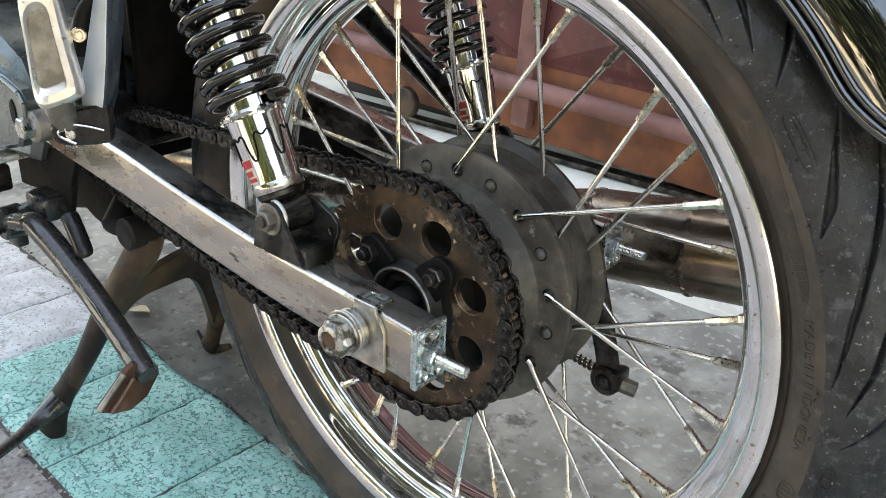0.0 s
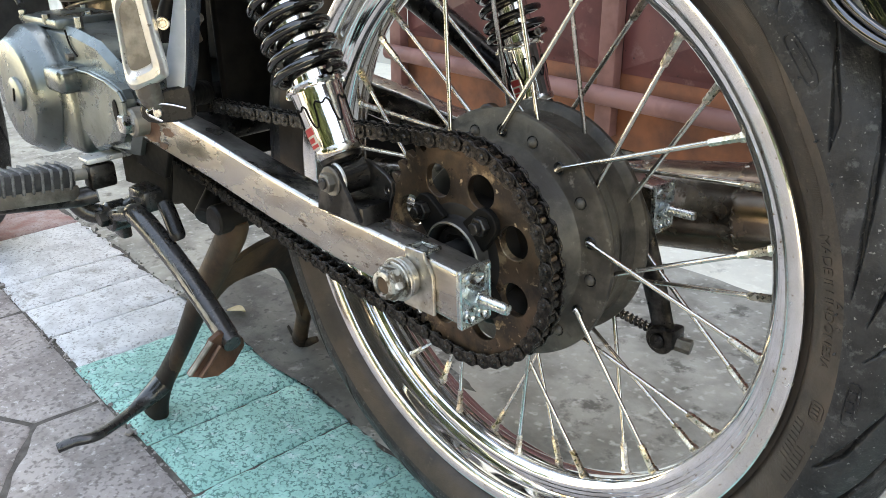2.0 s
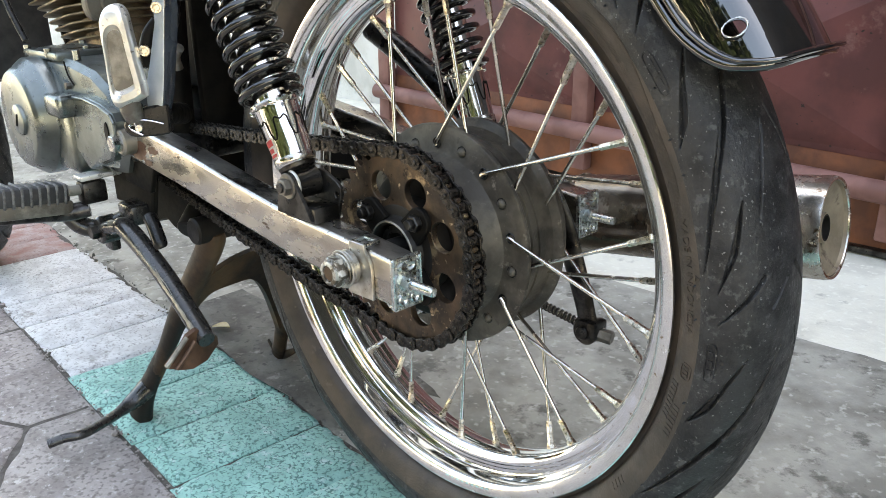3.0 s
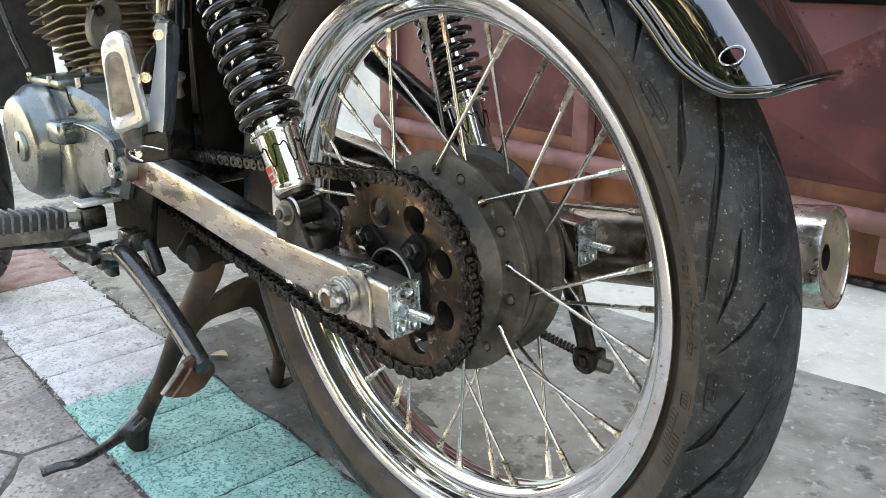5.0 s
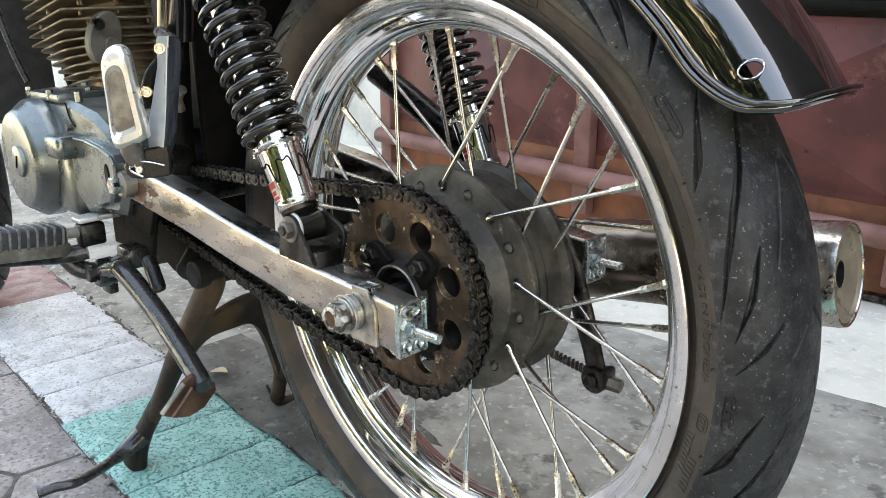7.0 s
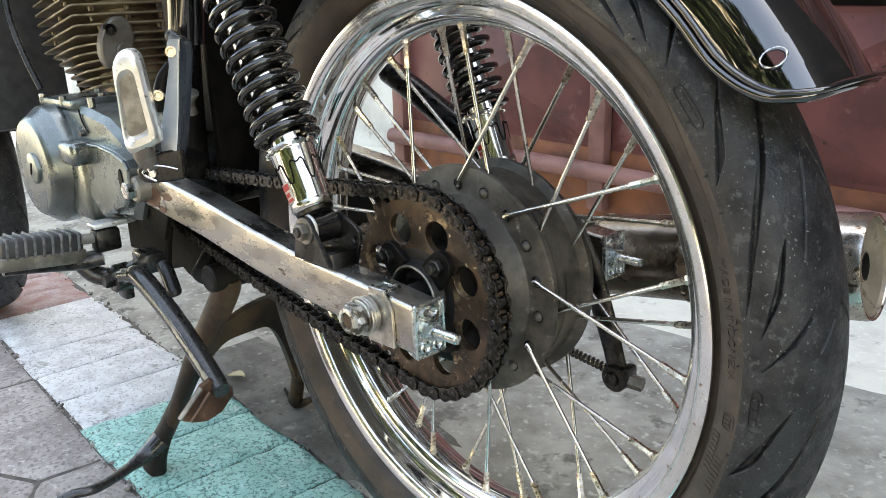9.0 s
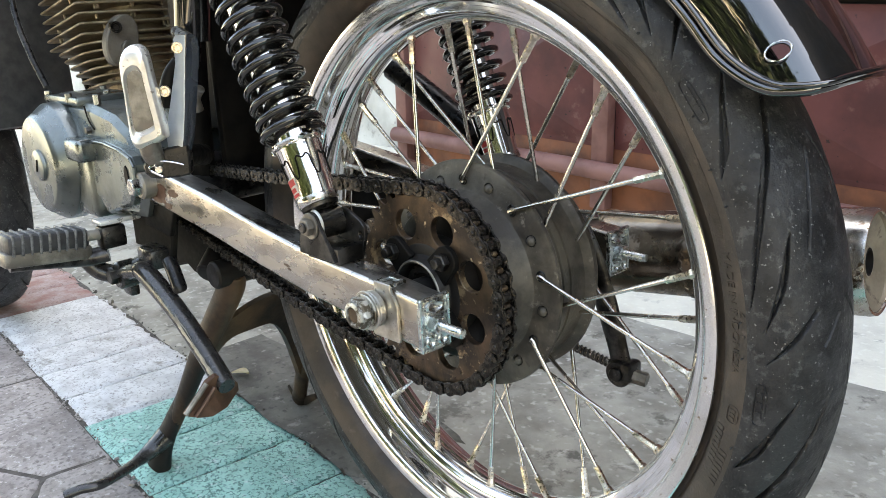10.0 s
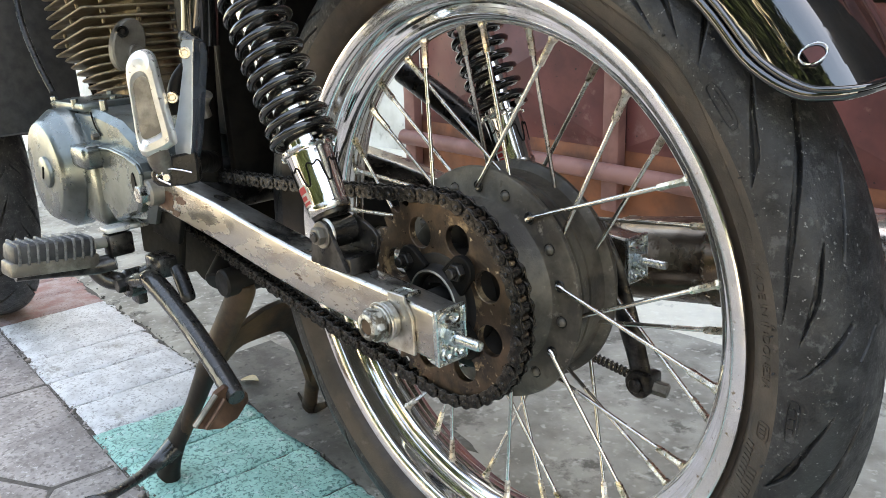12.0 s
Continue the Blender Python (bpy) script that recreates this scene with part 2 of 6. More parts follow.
HANGER_PAINT = material("hanger_paint", (0.018, 0.025, 0.034), 0.14, 0.0, second=(0.014, 0.019, 0.025), mix=0.5, scale=40, rough_var=0.06, coat=0.5, spec=0.6, third=(0.12, 0.12, 0.12), third_scale=60, third_cut=0.70)
LEAF = material("dry_leaf", (0.55, 0.47, 0.30), 0.7, second=(0.42, 0.33, 0.18), scale=60)
CREAM = material("cream_wall", (0.62, 0.56, 0.42), 0.85, second=(0.46, 0.39, 0.25), scale=3)
MAROON_DARK = material("dark_wall", (0.024, 0.017, 0.015), 0.8, second=(0.017, 0.012, 0.011), scale=4)
ARM_GREASE = material("greasy_steel", (0.42, 0.40, 0.37), 0.34, 0.9, second=(0.12, 0.11, 0.10), mix=0.47, scale=16, detail=10, sharp=0.16, third=(0.035, 0.031, 0.028), third_scale=22, third_cut=0.54, bump=0.15, stretch=(0.5, 1, 1))
SOOT = material("soot", (0.01, 0.009, 0.008), 0.9, second=(0.016, 0.014, 0.012), scale=60, spec=0.15)
BARK = material("bark", (0.12, 0.09, 0.065), 0.9, second=(0.07, 0.05, 0.04), scale=14, bump=0.4)
FOLIAGE = material("foliage", (0.042, 0.068, 0.022), 0.6, second=(0.022, 0.038, 0.013), mix=0.5, scale=3, spec=0.25)
FENDER_BLACK = material("fender_black", (0.004, 0.004, 0.004), 0.035, 0.0, second=(0.007, 0.0065, 0.006), scale=50, rough_var=0.015, coat=1.0, spec=1.0)
PEG_RIB = material("worn_peg_rib", (0.16, 0.16, 0.155), 0.6, 0.0, second=(0.045, 0.045, 0.045), mix=0.47, scale=120, bump=0.2)
# dirt colour, darkened further for the bike's shade on the cement
SHADED_DIRT = material("dirty_shaded_cement", (0.155, 0.147, 0.128), 0.85, 0.0, second=(0.088, 0.082, 0.069), mix=0.5, scale=14, detail=15, sharp=0.18, bump=1.0, bump_scale=150, third=(0.26, 0.25, 0.225), third_scale=30, third_cut=0.58, speck=(0.078, 0.073, 0.062), speck_scale=90, speck_cut=0.575, speck_soft=0.1)


# ---- building blocks ----
def part(name, bm, mat, parent, label="", m=None, smooth=40):
    me = bpy.data.meshes.new(name)
    bm.normal_update()
    bm.to_mesh(me)
    bm.free()
    return part_of(name, me, mat, parent, label, m, smooth)


def part_of(name, me, mat, parent, label="", m=None, smooth=40):
    if mat and not me.materials:
        me.materials.append(mat)
    if smooth:
        me.shade_smooth()
        me.set_sharp_from_angle(angle=radians(smooth))
    ob = new(name, me)
    ob.parent = parent
    if m is not None:
        ob.matrix_local = m
    return tagged(ob, label)


def lathe(profile, steps=96, axis="Y", closed=False, span=360.0, start=0.0):
    """A turned body round the axis; profile rows are (along the axis, radius)."""
    bm = bmesh.new()
    full = span >= 360
    n = steps if full else steps + 1
    rings = []
    for i in range(n):
        a = radians(start + span * i / steps)
        c, s = math.cos(a), math.sin(a)
        ring = []
        for h, r in profile:
            ring.append(bm.verts.new((r * c, h, r * s) if axis == "Y" else (r * c, r * s, h) if axis == "Z" else (h, r * c, r * s)))
        rings.append(ring)
    m = len(profile)
    for i in range(steps):
        a, b = rings[i], rings[(i + 1) % n]
        for k in range(m if closed else m - 1):
            q = (a[k], a[(k + 1) % m], b[(k + 1) % m], b[k])
            bm.faces.new(q)
    bmesh.ops.remove_doubles(bm, verts=bm.verts, dist=1e-6)
    bmesh.ops.recalc_face_normals(bm, faces=bm.faces)
    return bm


def box(sx, sy, sz, bevel=0.0, at=(0, 0, 0), segments=2):
    bm = bmesh.new()
    bmesh.ops.create_cube(bm, size=1)
    bmesh.ops.scale(bm, vec=(sx, sy, sz), verts=bm.verts)
    if bevel:
        bmesh.ops.bevel(bm, geom=list(bm.edges), offset=bevel, segments=segments, affect="EDGES", profile=0.5)
    bmesh.ops.translate(bm, vec=at, verts=bm.verts)
    return bm


def add(bm, other, m=None):
    """Joins another bmesh into bm."""
    if m is not None:
        bmesh.ops.transform(other, matrix=m, verts=other.verts)
    me = bpy.data.meshes.new("join")
    other.to_mesh(me)
    other.free()
    bm.from_mesh(me)
    bpy.data.meshes.remove(me)
    return bm


def along(a, b):
    """The pose with its origin at a and its z axis towards b."""
    a, b = Vector(a), Vector(b)
    return Matrix.Translation(a) @ (b - a).to_track_quat("Z", "Y").to_matrix().to_4x4()


def rod(a, b, r, r2=None, sides=16, cap=0.15):
    """A round bar from a to b with chamfered ends."""
    d = (Vector(b) - Vector(a)).length
    r2 = r if r2 is None else r2
    k = min(cap * min(r, r2), d / 3)
    bm = lathe([(0, 0), (0, r - k), (k, r), (d - k, r2), (d, r2 - k), (d, 0)], sides, "Z")
    bmesh.ops.transform(bm, matrix=along(a, b), verts=bm.verts)
    return bm


def hexbar(a, b, r, cap=0.12):
    return rod(a, b, r, sides=6, cap=cap)


def smooth_path(points, per=8):
    """Points on a smooth curve through the given ones."""
    p = [Vector(q) for q in points]
    out = []
    for i in range(len(p) - 1):
        p0, p1, p2, p3 = p[max(i - 1, 0)], p[i], p[i + 1], p[min(i + 2, len(p) - 1)]
        for k in range(per):
            t = k / per
            out.append(0.5 * ((2 * p1) + (p2 - p0) * t + (2 * p0 - 5 * p1 + 4 * p2 - p3) * t * t + (3 * p1 - p0 - 3 * p2 + p3) * t ** 3))
    out.append(p[-1])
    return out


def tube(points, r, sides=12, per=8, radii=None, flat=1.0, up=None):
    """A bent bar along a smooth curve; radii, if given, run along the points; flat squeezes the section."""
    pts = smooth_path(points, per) if per > 1 else [Vector(q) for q in points]
    bm = bmesh.new()
    rings, n = [], len(pts)
    ref = Vector(up) if up else Vector((0.13, 0.2, 1)).normalized()
    for i, q in enumerate(pts):
        d = (pts[min(i + 1, n - 1)] - pts[max(i - 1, 0)]).normalized()
        side = d.cross(ref)
        if side.length < 1e-3:
            side = d.cross(Vector((1, 0, 0)))
        side.normalize()
        upv = side.cross(d)
        if not up:
            ref = upv
        rr = r
        if radii:
            f = i / (n - 1) * (len(radii) - 1)
            k = min(int(f), len(radii) - 2)
            rr = radii[k] + (radii[k + 1] - radii[k]) * (f - k)
        rings.append([bm.verts.new(q + side * (rr * math.cos(a)) + upv * (rr * flat * math.sin(a))) for a in [2 * math.pi * j / sides for j in range(sides)]])
    for i in range(n - 1):
        for j in range(sides):
            bm.faces.new((rings[i][j], rings[i][(j + 1) % sides], rings[i + 1][(j + 1) % sides], rings[i + 1][j]))
    bm.faces.new(rings[0][::-1])
    bm.faces.new(rings[-1])
    bmesh.ops.recalc_face_normals(bm, faces=bm.faces)
    return bm


def plate(outline, thick, holes=(), bevel=0.0):
    """A flat plate in the x-z plane from y = 0 to y = thick, with round holes (x, z, radius)."""
    bm = bmesh.new()
    loops = [[bm.verts.new((x, 0, z)) for x, z in outline]]
    for hx, hz, hr in holes:
        loops.append([bm.verts.new((hx + hr * math.cos(a), 0, hz + hr * math.sin(a))) for a in [2 * math.pi * k / 24 for k in range(24)]])
    edges = []
    for lp in loops:
        for i in range(len(lp)):
            edges.append(bm.edges.new((lp[i], lp[(i + 1) % len(lp)])))
    bmesh.ops.triangle_fill(bm, use_beauty=True, use_dissolve=False, edges=edges)
    faces = list(bm.faces)
    ex = bmesh.ops.extrude_face_region(bm, geom=faces)
    bmesh.ops.translate(bm, vec=(0, thick, 0), verts=[v for v in ex["geom"] if isinstance(v, bmesh.types.BMVert)])
    bmesh.ops.recalc_face_normals(bm, faces=bm.faces)
    if bevel:
        sharp = [e for e in bm.edges if len(e.link_faces) == 2 and e.calc_face_angle() > 1.0]
        bmesh.ops.bevel(bm, geom=sharp, offset=bevel, segments=1, affect="EDGES")
    return bm


def loft(sections, cap=True):
    """A skin through rings of equal length."""
    bm = bmesh.new()
    rings = [[bm.verts.new(v) for v in s] for s in sections]
    n = len(rings[0])
    for a, b in zip(rings, rings[1:]):
        for j in range(n):
            bm.faces.new((a[j], a[(j + 1) % n], b[(j + 1) % n], b[j]))
    if cap:
        bm.faces.new(rings[0][::-1])
        bm.faces.new(rings[-1])
    bmesh.ops.recalc_face_normals(bm, faces=bm.faces)
    return bm


# ---- the plan, in metres ----
ZA = 0.3398          # the rear axle's height
WY = 0.0095          # the wheel's middle plane
AXLE = Matrix.Translation((0, 0, ZA))


def at(x, y, z):
    return Matrix.Translation((x, y, z))


def mesh_of(name, bm):
    me = bpy.data.meshes.new(name)
    bm.normal_update()
    bm.to_mesh(me)
    bm.free()
    return me


# ---- ground ----
def build_ground():
    # made pale beyond the view to brighten what the chrome reflects
    bm = bmesh.new()
    bmesh.ops.create_grid(bm, x_segments=4, y_segments=4, size=60)
    bmesh.ops.translate(bm, vec=(0, 0, -0.022), verts=bm.verts)
    tagged(part("ground", bm, APRON, None, "pale ground, its unseen street kept bright for reflections", smooth=0), category="ground", kind="structure")
    bm = box(12.0, 2.4, 0.012, 0.0, (-1.0, -0.72, -0.0115))
    tagged(part("paver_bed", bm, JOINT, None, "dark gritty bed between the pavers", m=Matrix.Rotation(radians(-3.6), 4, "Z"), smooth=0), category="ground", kind="structure")
    # cement slab beyond the pavers, with an uneven edge towards them
    bm = bmesh.new()
    n = 260
    near, far = [], []
    for i in range(n + 1):
        x = -6 + 10 * i / n
        y = 0.088 - (x + 0.69) * 0.0665 + 0.010 * noise.noise((x * 9, 3, 0)) + 0.005 * noise.noise((x * 31, 7, 0))
        near.append((x, y))
        far.append((x, 0.672 - 0.012 * x + 0.016 * noise.noise((x * 7, 11, 0)) + 0.009 * noise.noise((x * 29, 5, 0)) + 0.004 * noise.noise((x * 83, 5, 0))))
    rows = []
    for f in [0, 0.01, 0.03, 0.1, 0.3, 0.6, 1.0]:
        rows.append([bm.verts.new((a[0], a[1] + (b[1] + 0.05 - a[1]) * f, -0.002 - 0.003 * (1 - min(f / 0.03, 1)) ** 2 + 0.0012 * noise.noise((a[0] * 6, f * 20, 1)))) for a, b in zip(near, far)])
    for r0, r1 in zip(rows, rows[1:]):
        for i in range(n):
            bm.faces.new((r0[i], r0[i + 1], r1[i + 1], r1[i]))
    tagged(part("pavement", bm, CONCRETE, None, "grey stained cement floor beside the painted pavers", smooth=60), category="pavement", kind="structure")
    bm = bmesh.new()
    rows = []
    for f in [0, 0.012, 0.03, 0.5, 1.0]:
        rows.append([bm.verts.new((b[0], b[1] + (3.2 - b[1]) * f, -0.0045 + 0.0065 * min(f / 0.03, 1))) for b in far])
    for r0, r1 in zip(rows, rows[1:]):
        for i in range(n):
            bm.faces.new((r0[i], r0[i + 1], r1[i + 1], r1[i]))
    tagged(part("pavement", bm, APRON, None, "pale cement strip along the foot of the gate", smooth=60), category="pavement", kind="structure")


build_ground()

# painted pavers: white, turquoise and faded red
BAND_TURN = -3.6
BAND = at(-0.6916, -0.1189, 0) @ Matrix.Rotation(radians(BAND_TURN), 4, "Z")
PITCH = 0.1213
band = tagged(new("paver_band"), "row of concrete pavers painted white, turquoise and red", "pavers", kind="structure")


def paver_mesh(sx, sy, seed, wear=0.0025):
    """A slab with chipped edges."""
    bm = bmesh.new()
    nx, ny = 14, 22
    top = {}
    for i in range(nx + 1):
        for j in range(ny + 1):
            u, v = i / nx, j / ny
            x, y = (u - 0.5) * sx, v * sy
            e = min(u * sx, (1 - u) * sx, v * sy, (1 - v) * sy)
            z = 0.0012 * noise.noise((x * 30 + seed * 9, y * 30, seed))
            if e < 0.004:
                k = noise.noise((x * 70 + seed * 5, y * 70, seed * 3))
                z -= 0.0030 + wear * max(k, 0) * 1.6
                x *= 1 - 0.006 * max(k, 0)
            if j == ny:
                y += 0.008 * noise.noise((x * 45 + seed, 2.5, seed)) + 0.005 * noise.noise((x * 130, 7.5, seed))
                z -= 0.001
            top[i, j] = bm.verts.new((x, y, z))
    for i in range(nx):
        for j in range(ny):
            bm.faces.new((top[i, j], top[i + 1, j], top[i + 1, j + 1], top[i, j + 1]))
    rim_v = [top[i, 0] for i in range(nx + 1)] + [top[nx, j] for j in range(1, ny + 1)] + [top[i, ny] for i in range(nx - 1, -1, -1)] + [top[0, j] for j in range(ny - 1, 0, -1)]
    low = [bm.verts.new((v.co.x, v.co.y, -0.03)) for v in rim_v]
    m = len(rim_v)
    for k in range(m):
        bm.faces.new((rim_v[(k + 1) % m], rim_v[k], low[k], low[(k + 1) % m]))
    return mesh_of("paver", bm)


PAVER_SET = {}
for key, mat in (("w", WHITE_PAINT), ("t", TURQUOISE), ("r", RED_PAINT)):
    PAVER_SET[key] = []
    for s in range(4):
        me = paver_mesh(PITCH - {"w": 0.0012, "t": 0.0020, "r": 0.0030}[key], 0.205, s + 1.37 * len(key) + ord(key))
        me.materials.append(mat)
        PAVER_SET[key].append(me)
for i in range(-22, 18):
    key = "t" if i >= 0 else "w" if i >= -5 else "r" if i >= -9 else "w"
    part_of("paver", PAVER_SET[key][i % 4], None, band, m=BAND @ at((i + 0.5) * PITCH, 0.0 + 0.003 * ((i * 7) % 3 - 1), -0.0005 * ((i * 5) % 4)), smooth=50)

# bare hexagonal pavers on the near side
hexes = tagged(new("hexagonal_paving"), "bare brown-grey hexagonal concrete pavers", "pavers", kind="structure")


def clip_poly(poly, ny):
    """Keeps what lies below y = ny."""
    out = []
    for (x0, y0), (x1, y1) in zip(poly, poly[1:] + poly[:1]):
        if y0 <= ny:
            out.append((x0, y0))
        if (y0 <= ny) != (y1 <= ny):
            f = (ny - y0) / (y1 - y0)
            out.append((x0 + (x1 - x0) * f, ny))
    return out


def hex_paver(cx, cy, side, cut, seed):
    pts = [(cx + (side - 0.0030) * math.cos(radians(30 + 60 * k)), cy + (side - 0.0030) * math.sin(radians(30 + 60 * k))) for k in range(6)]
    fine = []
    for (x0, y0), (x1, y1) in zip(pts, pts[1:] + pts[:1]):
        for k in range(10):
            f = k / 10
            w = 0.004 * noise.noise((x0 * 11 + f * 5, y0 * 11, seed))
            fine.append((x0 + (x1 - x0) * f + w, y0 + (y1 - y0) * f + w))
    fine = clip_poly(fine, cut)
    if len(fine) < 4:
        return None
    bm = bmesh.new()
    mx, my = sum(p[0] for p in fine) / len(fine), sum(p[1] for p in fine) / len(fine)
    rings = []
    for s, z in ((1.0, -0.03), (1.0, -0.005), (0.985, -0.0015), (0.95, 0.0)):
        rings.append([bm.verts.new((mx + (x - mx) * s, my + (y - my) * s, z + 0.001 * noise.noise((x * 40, y * 40, seed)))) for x, y in fine])
    n = len(fine)
    for a, b in zip(rings, rings[1:]):
        for k in range(n):
            bm.faces.new((a[k], a[(k + 1) % n], b[(k + 1) % n], b[k]))
    mid = bm.verts.new((mx, my, 0.0005))
    for k in range(n):
        bm.faces.new((rings[-1][k], rings[-1][(k + 1) % n], mid))
    return bm


for row in range(0, 5):
    for col in range(-8, 10):
        cx = -0.072 + 0.35 * col + (0.175 if row % 2 else 0)
        cy = 0.016 - 0.303 * row
        bm = hex_paver(cx, cy, 0.202, -0.0035, row * 31 + col)
        if bm:
            part("hex_paver", bm, PAVER, hexes, m=BAND @ at(0, 0, -0.003), smooth=40)


# ---- gate, wall and street side ----
def build_gate():
    GY = 1.09
    tilt = at(0, GY, 0) @ Matrix.Rotation(radians(2.4), 4, "Y")
    gate = tagged(new("metal_gate"), "maroon sheet metal gate with pressed panels and pink tubes", "gate", kind="structure")
    x0, wide = -1.40, 0.70
    for c in range(0, 3):
        xa = x0 + wide * c + 0.02
        xb = xa + wide - 0.04
        for r in range(4):
            za = 0.180 + 0.372 * r
            zb = za + 0.325
            bm = bmesh.new()
            q = [bm.verts.new(v) for v in ((xa, 0.03, za), (xb, 0.03, za), (xb, 0.03, zb), (xa, 0.03, zb))]
            inner = [bm.verts.new(v) for v in ((xa + 0.012, 0.028, za + 0.012), (xb - 0.012, 0.028, za + 0.012), (xb - 0.012, 0.028, zb - 0.012), (xa + 0.012, 0.028, zb - 0.012))]
            apex = bm.verts.new(((xa + xb) / 2 + 0.026, -0.018, (za + zb) / 2 - 0.006))
            for k in range(4):
                bm.faces.new((q[k], q[(k + 1) % 4], inner[(k + 1) % 4], inner[k]))
                bm.faces.new((inner[k], inner[(k + 1) % 4], apex))
            ex = bmesh.ops.extrude_face_region(bm, geom=list(bm.faces))
            bmesh.ops.translate(bm, vec=(0, 0.012, 0), verts=[v for v in ex["geom"] if isinstance(v, bmesh.types.BMVert)])
            bmesh.ops.recalc_face_normals(bm, faces=bm.faces)
            part("gate_panel", bm, MAROON, gate, m=tilt, smooth=0)
        part("upright", box(0.045, 0.03, 1.9, 0.004, (xa - 0.02, 0.012, 0.99)), PINK, gate, m=tilt)
    part("rail", rod((x0 - 0.02, -0.012, 0.135), (0.72, -0.012, 0.135), 0.021, sides=20), PINK, gate, m=tilt, label="faded pink tube rail")
    part("rail", box(2.12, 0.02, 0.03, 0.004, (x0 + 1.04, 0.030, 0.900)), PINK, gate, m=tilt)
    part("rail", box(2.12, 0.02, 0.03, 0.004, (x0 + 1.04, 0.030, 1.272)), PINK, gate, m=tilt)
    # shadow under a rib of the gate, put in as a black bar
    part("pressed_lip", box(2.08, 0.030, 0.016, 0.002, (x0 + 1.04, 0.018, 0.526)), BLACK_SATIN, gate, m=tilt, label="dark strip painted as the shadow under a gate rib")
    part("kick_plate", box(2.12, 0.012, 0.185, 0.002, (x0 + 1.04, 0.037, 0.1025)), RUST_RED, gate, m=tilt, label="rust-red kick plate")
    part("floor_track", box(2.6, 0.035, 0.012, 0.002, (x0 + 1.04, 0.03, 0.012)), DARK_STEEL, gate, m=at(0, GY, 0))
    wheel = part("gate_wheel", lathe([(-0.012, 0.0), (-0.012, 0.034), (-0.008, 0.038), (0.008, 0.038), (0.012, 0.034), (0.012, 0)], 28), STAND_RUST, gate, "worn steel roller", at(-1.02, GY - 0.02, 0.065))
    wall = box(7.0, 0.2, 6.0, 0.0, (-4.6, 1.75, 3.0))
    tagged(part("wall_north", wall, WALL_WHITE, None, "white plastered wall beyond the gate", smooth=0), category="wall", kind="structure")
    # unseen wall, raised high to keep sun and half the sky off
    tagged(part("wall_north", box(9.0, 0.2, 6.4, 0.0, (3.12, 1.32, 3.2)), MAROON_DARK, None, "unseen dark wall close behind the gate, added to block sky and sun", smooth=0), category="wall", kind="structure")
    # added out of view so chrome and black paint mirror something dark
    tagged(part("wall_east", box(0.2, 1.6, 2.0, 0.0, (2.9, 0.42, 1.0)), MAROON_DARK, None, "unseen dark wall added to darken reflections from the right", smooth=0), category="wall", kind="structure")


build_gate()


def tree(x, y, h, seed, leaves=1700, size=0.08, low=0.35):
    rng = random.Random(seed)
    root = tagged(new("street_tree"), "leafy green street tree", "tree", group="street trees")
    root.location = (x, y, 0)
    wood = tube([(0, 0, -0.02), (0.05, 0.03, h * 0.3), (-0.04, 0.02, h * 0.6)], 0.1, 10, radii=[0.14, 0.10, 0.06])
    tips = []
    for k in range(13):
        a = 2 * math.pi * k / 13 + rng.uniform(-0.3, 0.3)
        z0 = h * rng.uniform(0.25, 0.55)
        reach = h * rng.uniform(0.16, 0.36)
        tip = Vector((math.cos(a) * reach, math.sin(a) * reach, h * rng.uniform(low + 0.12, 0.90)))
        add(wood, tube([(0, 0.02, z0), tip * 0.5 + Vector((0, 0, z0 * 0.5)), tip], 0.04, 7, radii=[0.05, 0.035, 0.012]))
        tips.append(tip)
    part("trunk", wood, BARK, root)
    verts, faces = [], []
    for i in range(leaves):
        t = rng.choice(tips)
        c = t + Vector((rng.gauss(0, 0.085), rng.gauss(0, 0.085), rng.gauss(0, 0.07))) * h
        u = Vector((rng.gauss(0, 1), rng.gauss(0, 1), rng.gauss(0, 0.5))).normalized()
        v = u.cross(Vector((rng.gauss(0, 1), rng.gauss(0, 1), 1))).normalized()
        s = size * rng.uniform(0.65, 1.4)
        b = len(verts)
        verts += [c - u * s, c + v * s * 0.45, c + u * s, c - v * s * 0.45]
        faces.append((b, b + 1, b + 2, b + 3))
    me = bpy.data.meshes.new("crown")
    me.from_pydata([tuple(v) for v in verts], [], faces)
    part_of("crown", me, FOLIAGE, root, smooth=0)


for tx, ty, th, ts in ((-3.2, -9.2, 4.6, 1), (4.0, -9.0, 4.4, 3), (7.0, -8.4, 5.0, 4), (8.8, -4.6, 4.8, 5), (-7.5, -8.6, 5.0, 6)):
    tree(tx, ty, th, ts)
for tx, ty, th, ts in ((1.9, -5.2, 4.2, 11), (-2.3, -5.4, 4.4, 12), (4.4, -6.0, 4.2, 13)):
    tree(tx, ty, th, ts, 6500, 0.13, 0.12)
# low bushes added out of view to darken reflections near street level
for tx, ty, th, ts in ((-1.7, -4.3, 1.9, 21), (-0.5, -4.2, 1.7, 22), (0.8, -4.3, 1.9, 23)):
    tree(tx, ty, th, ts, 4200, 0.09, 0.05)


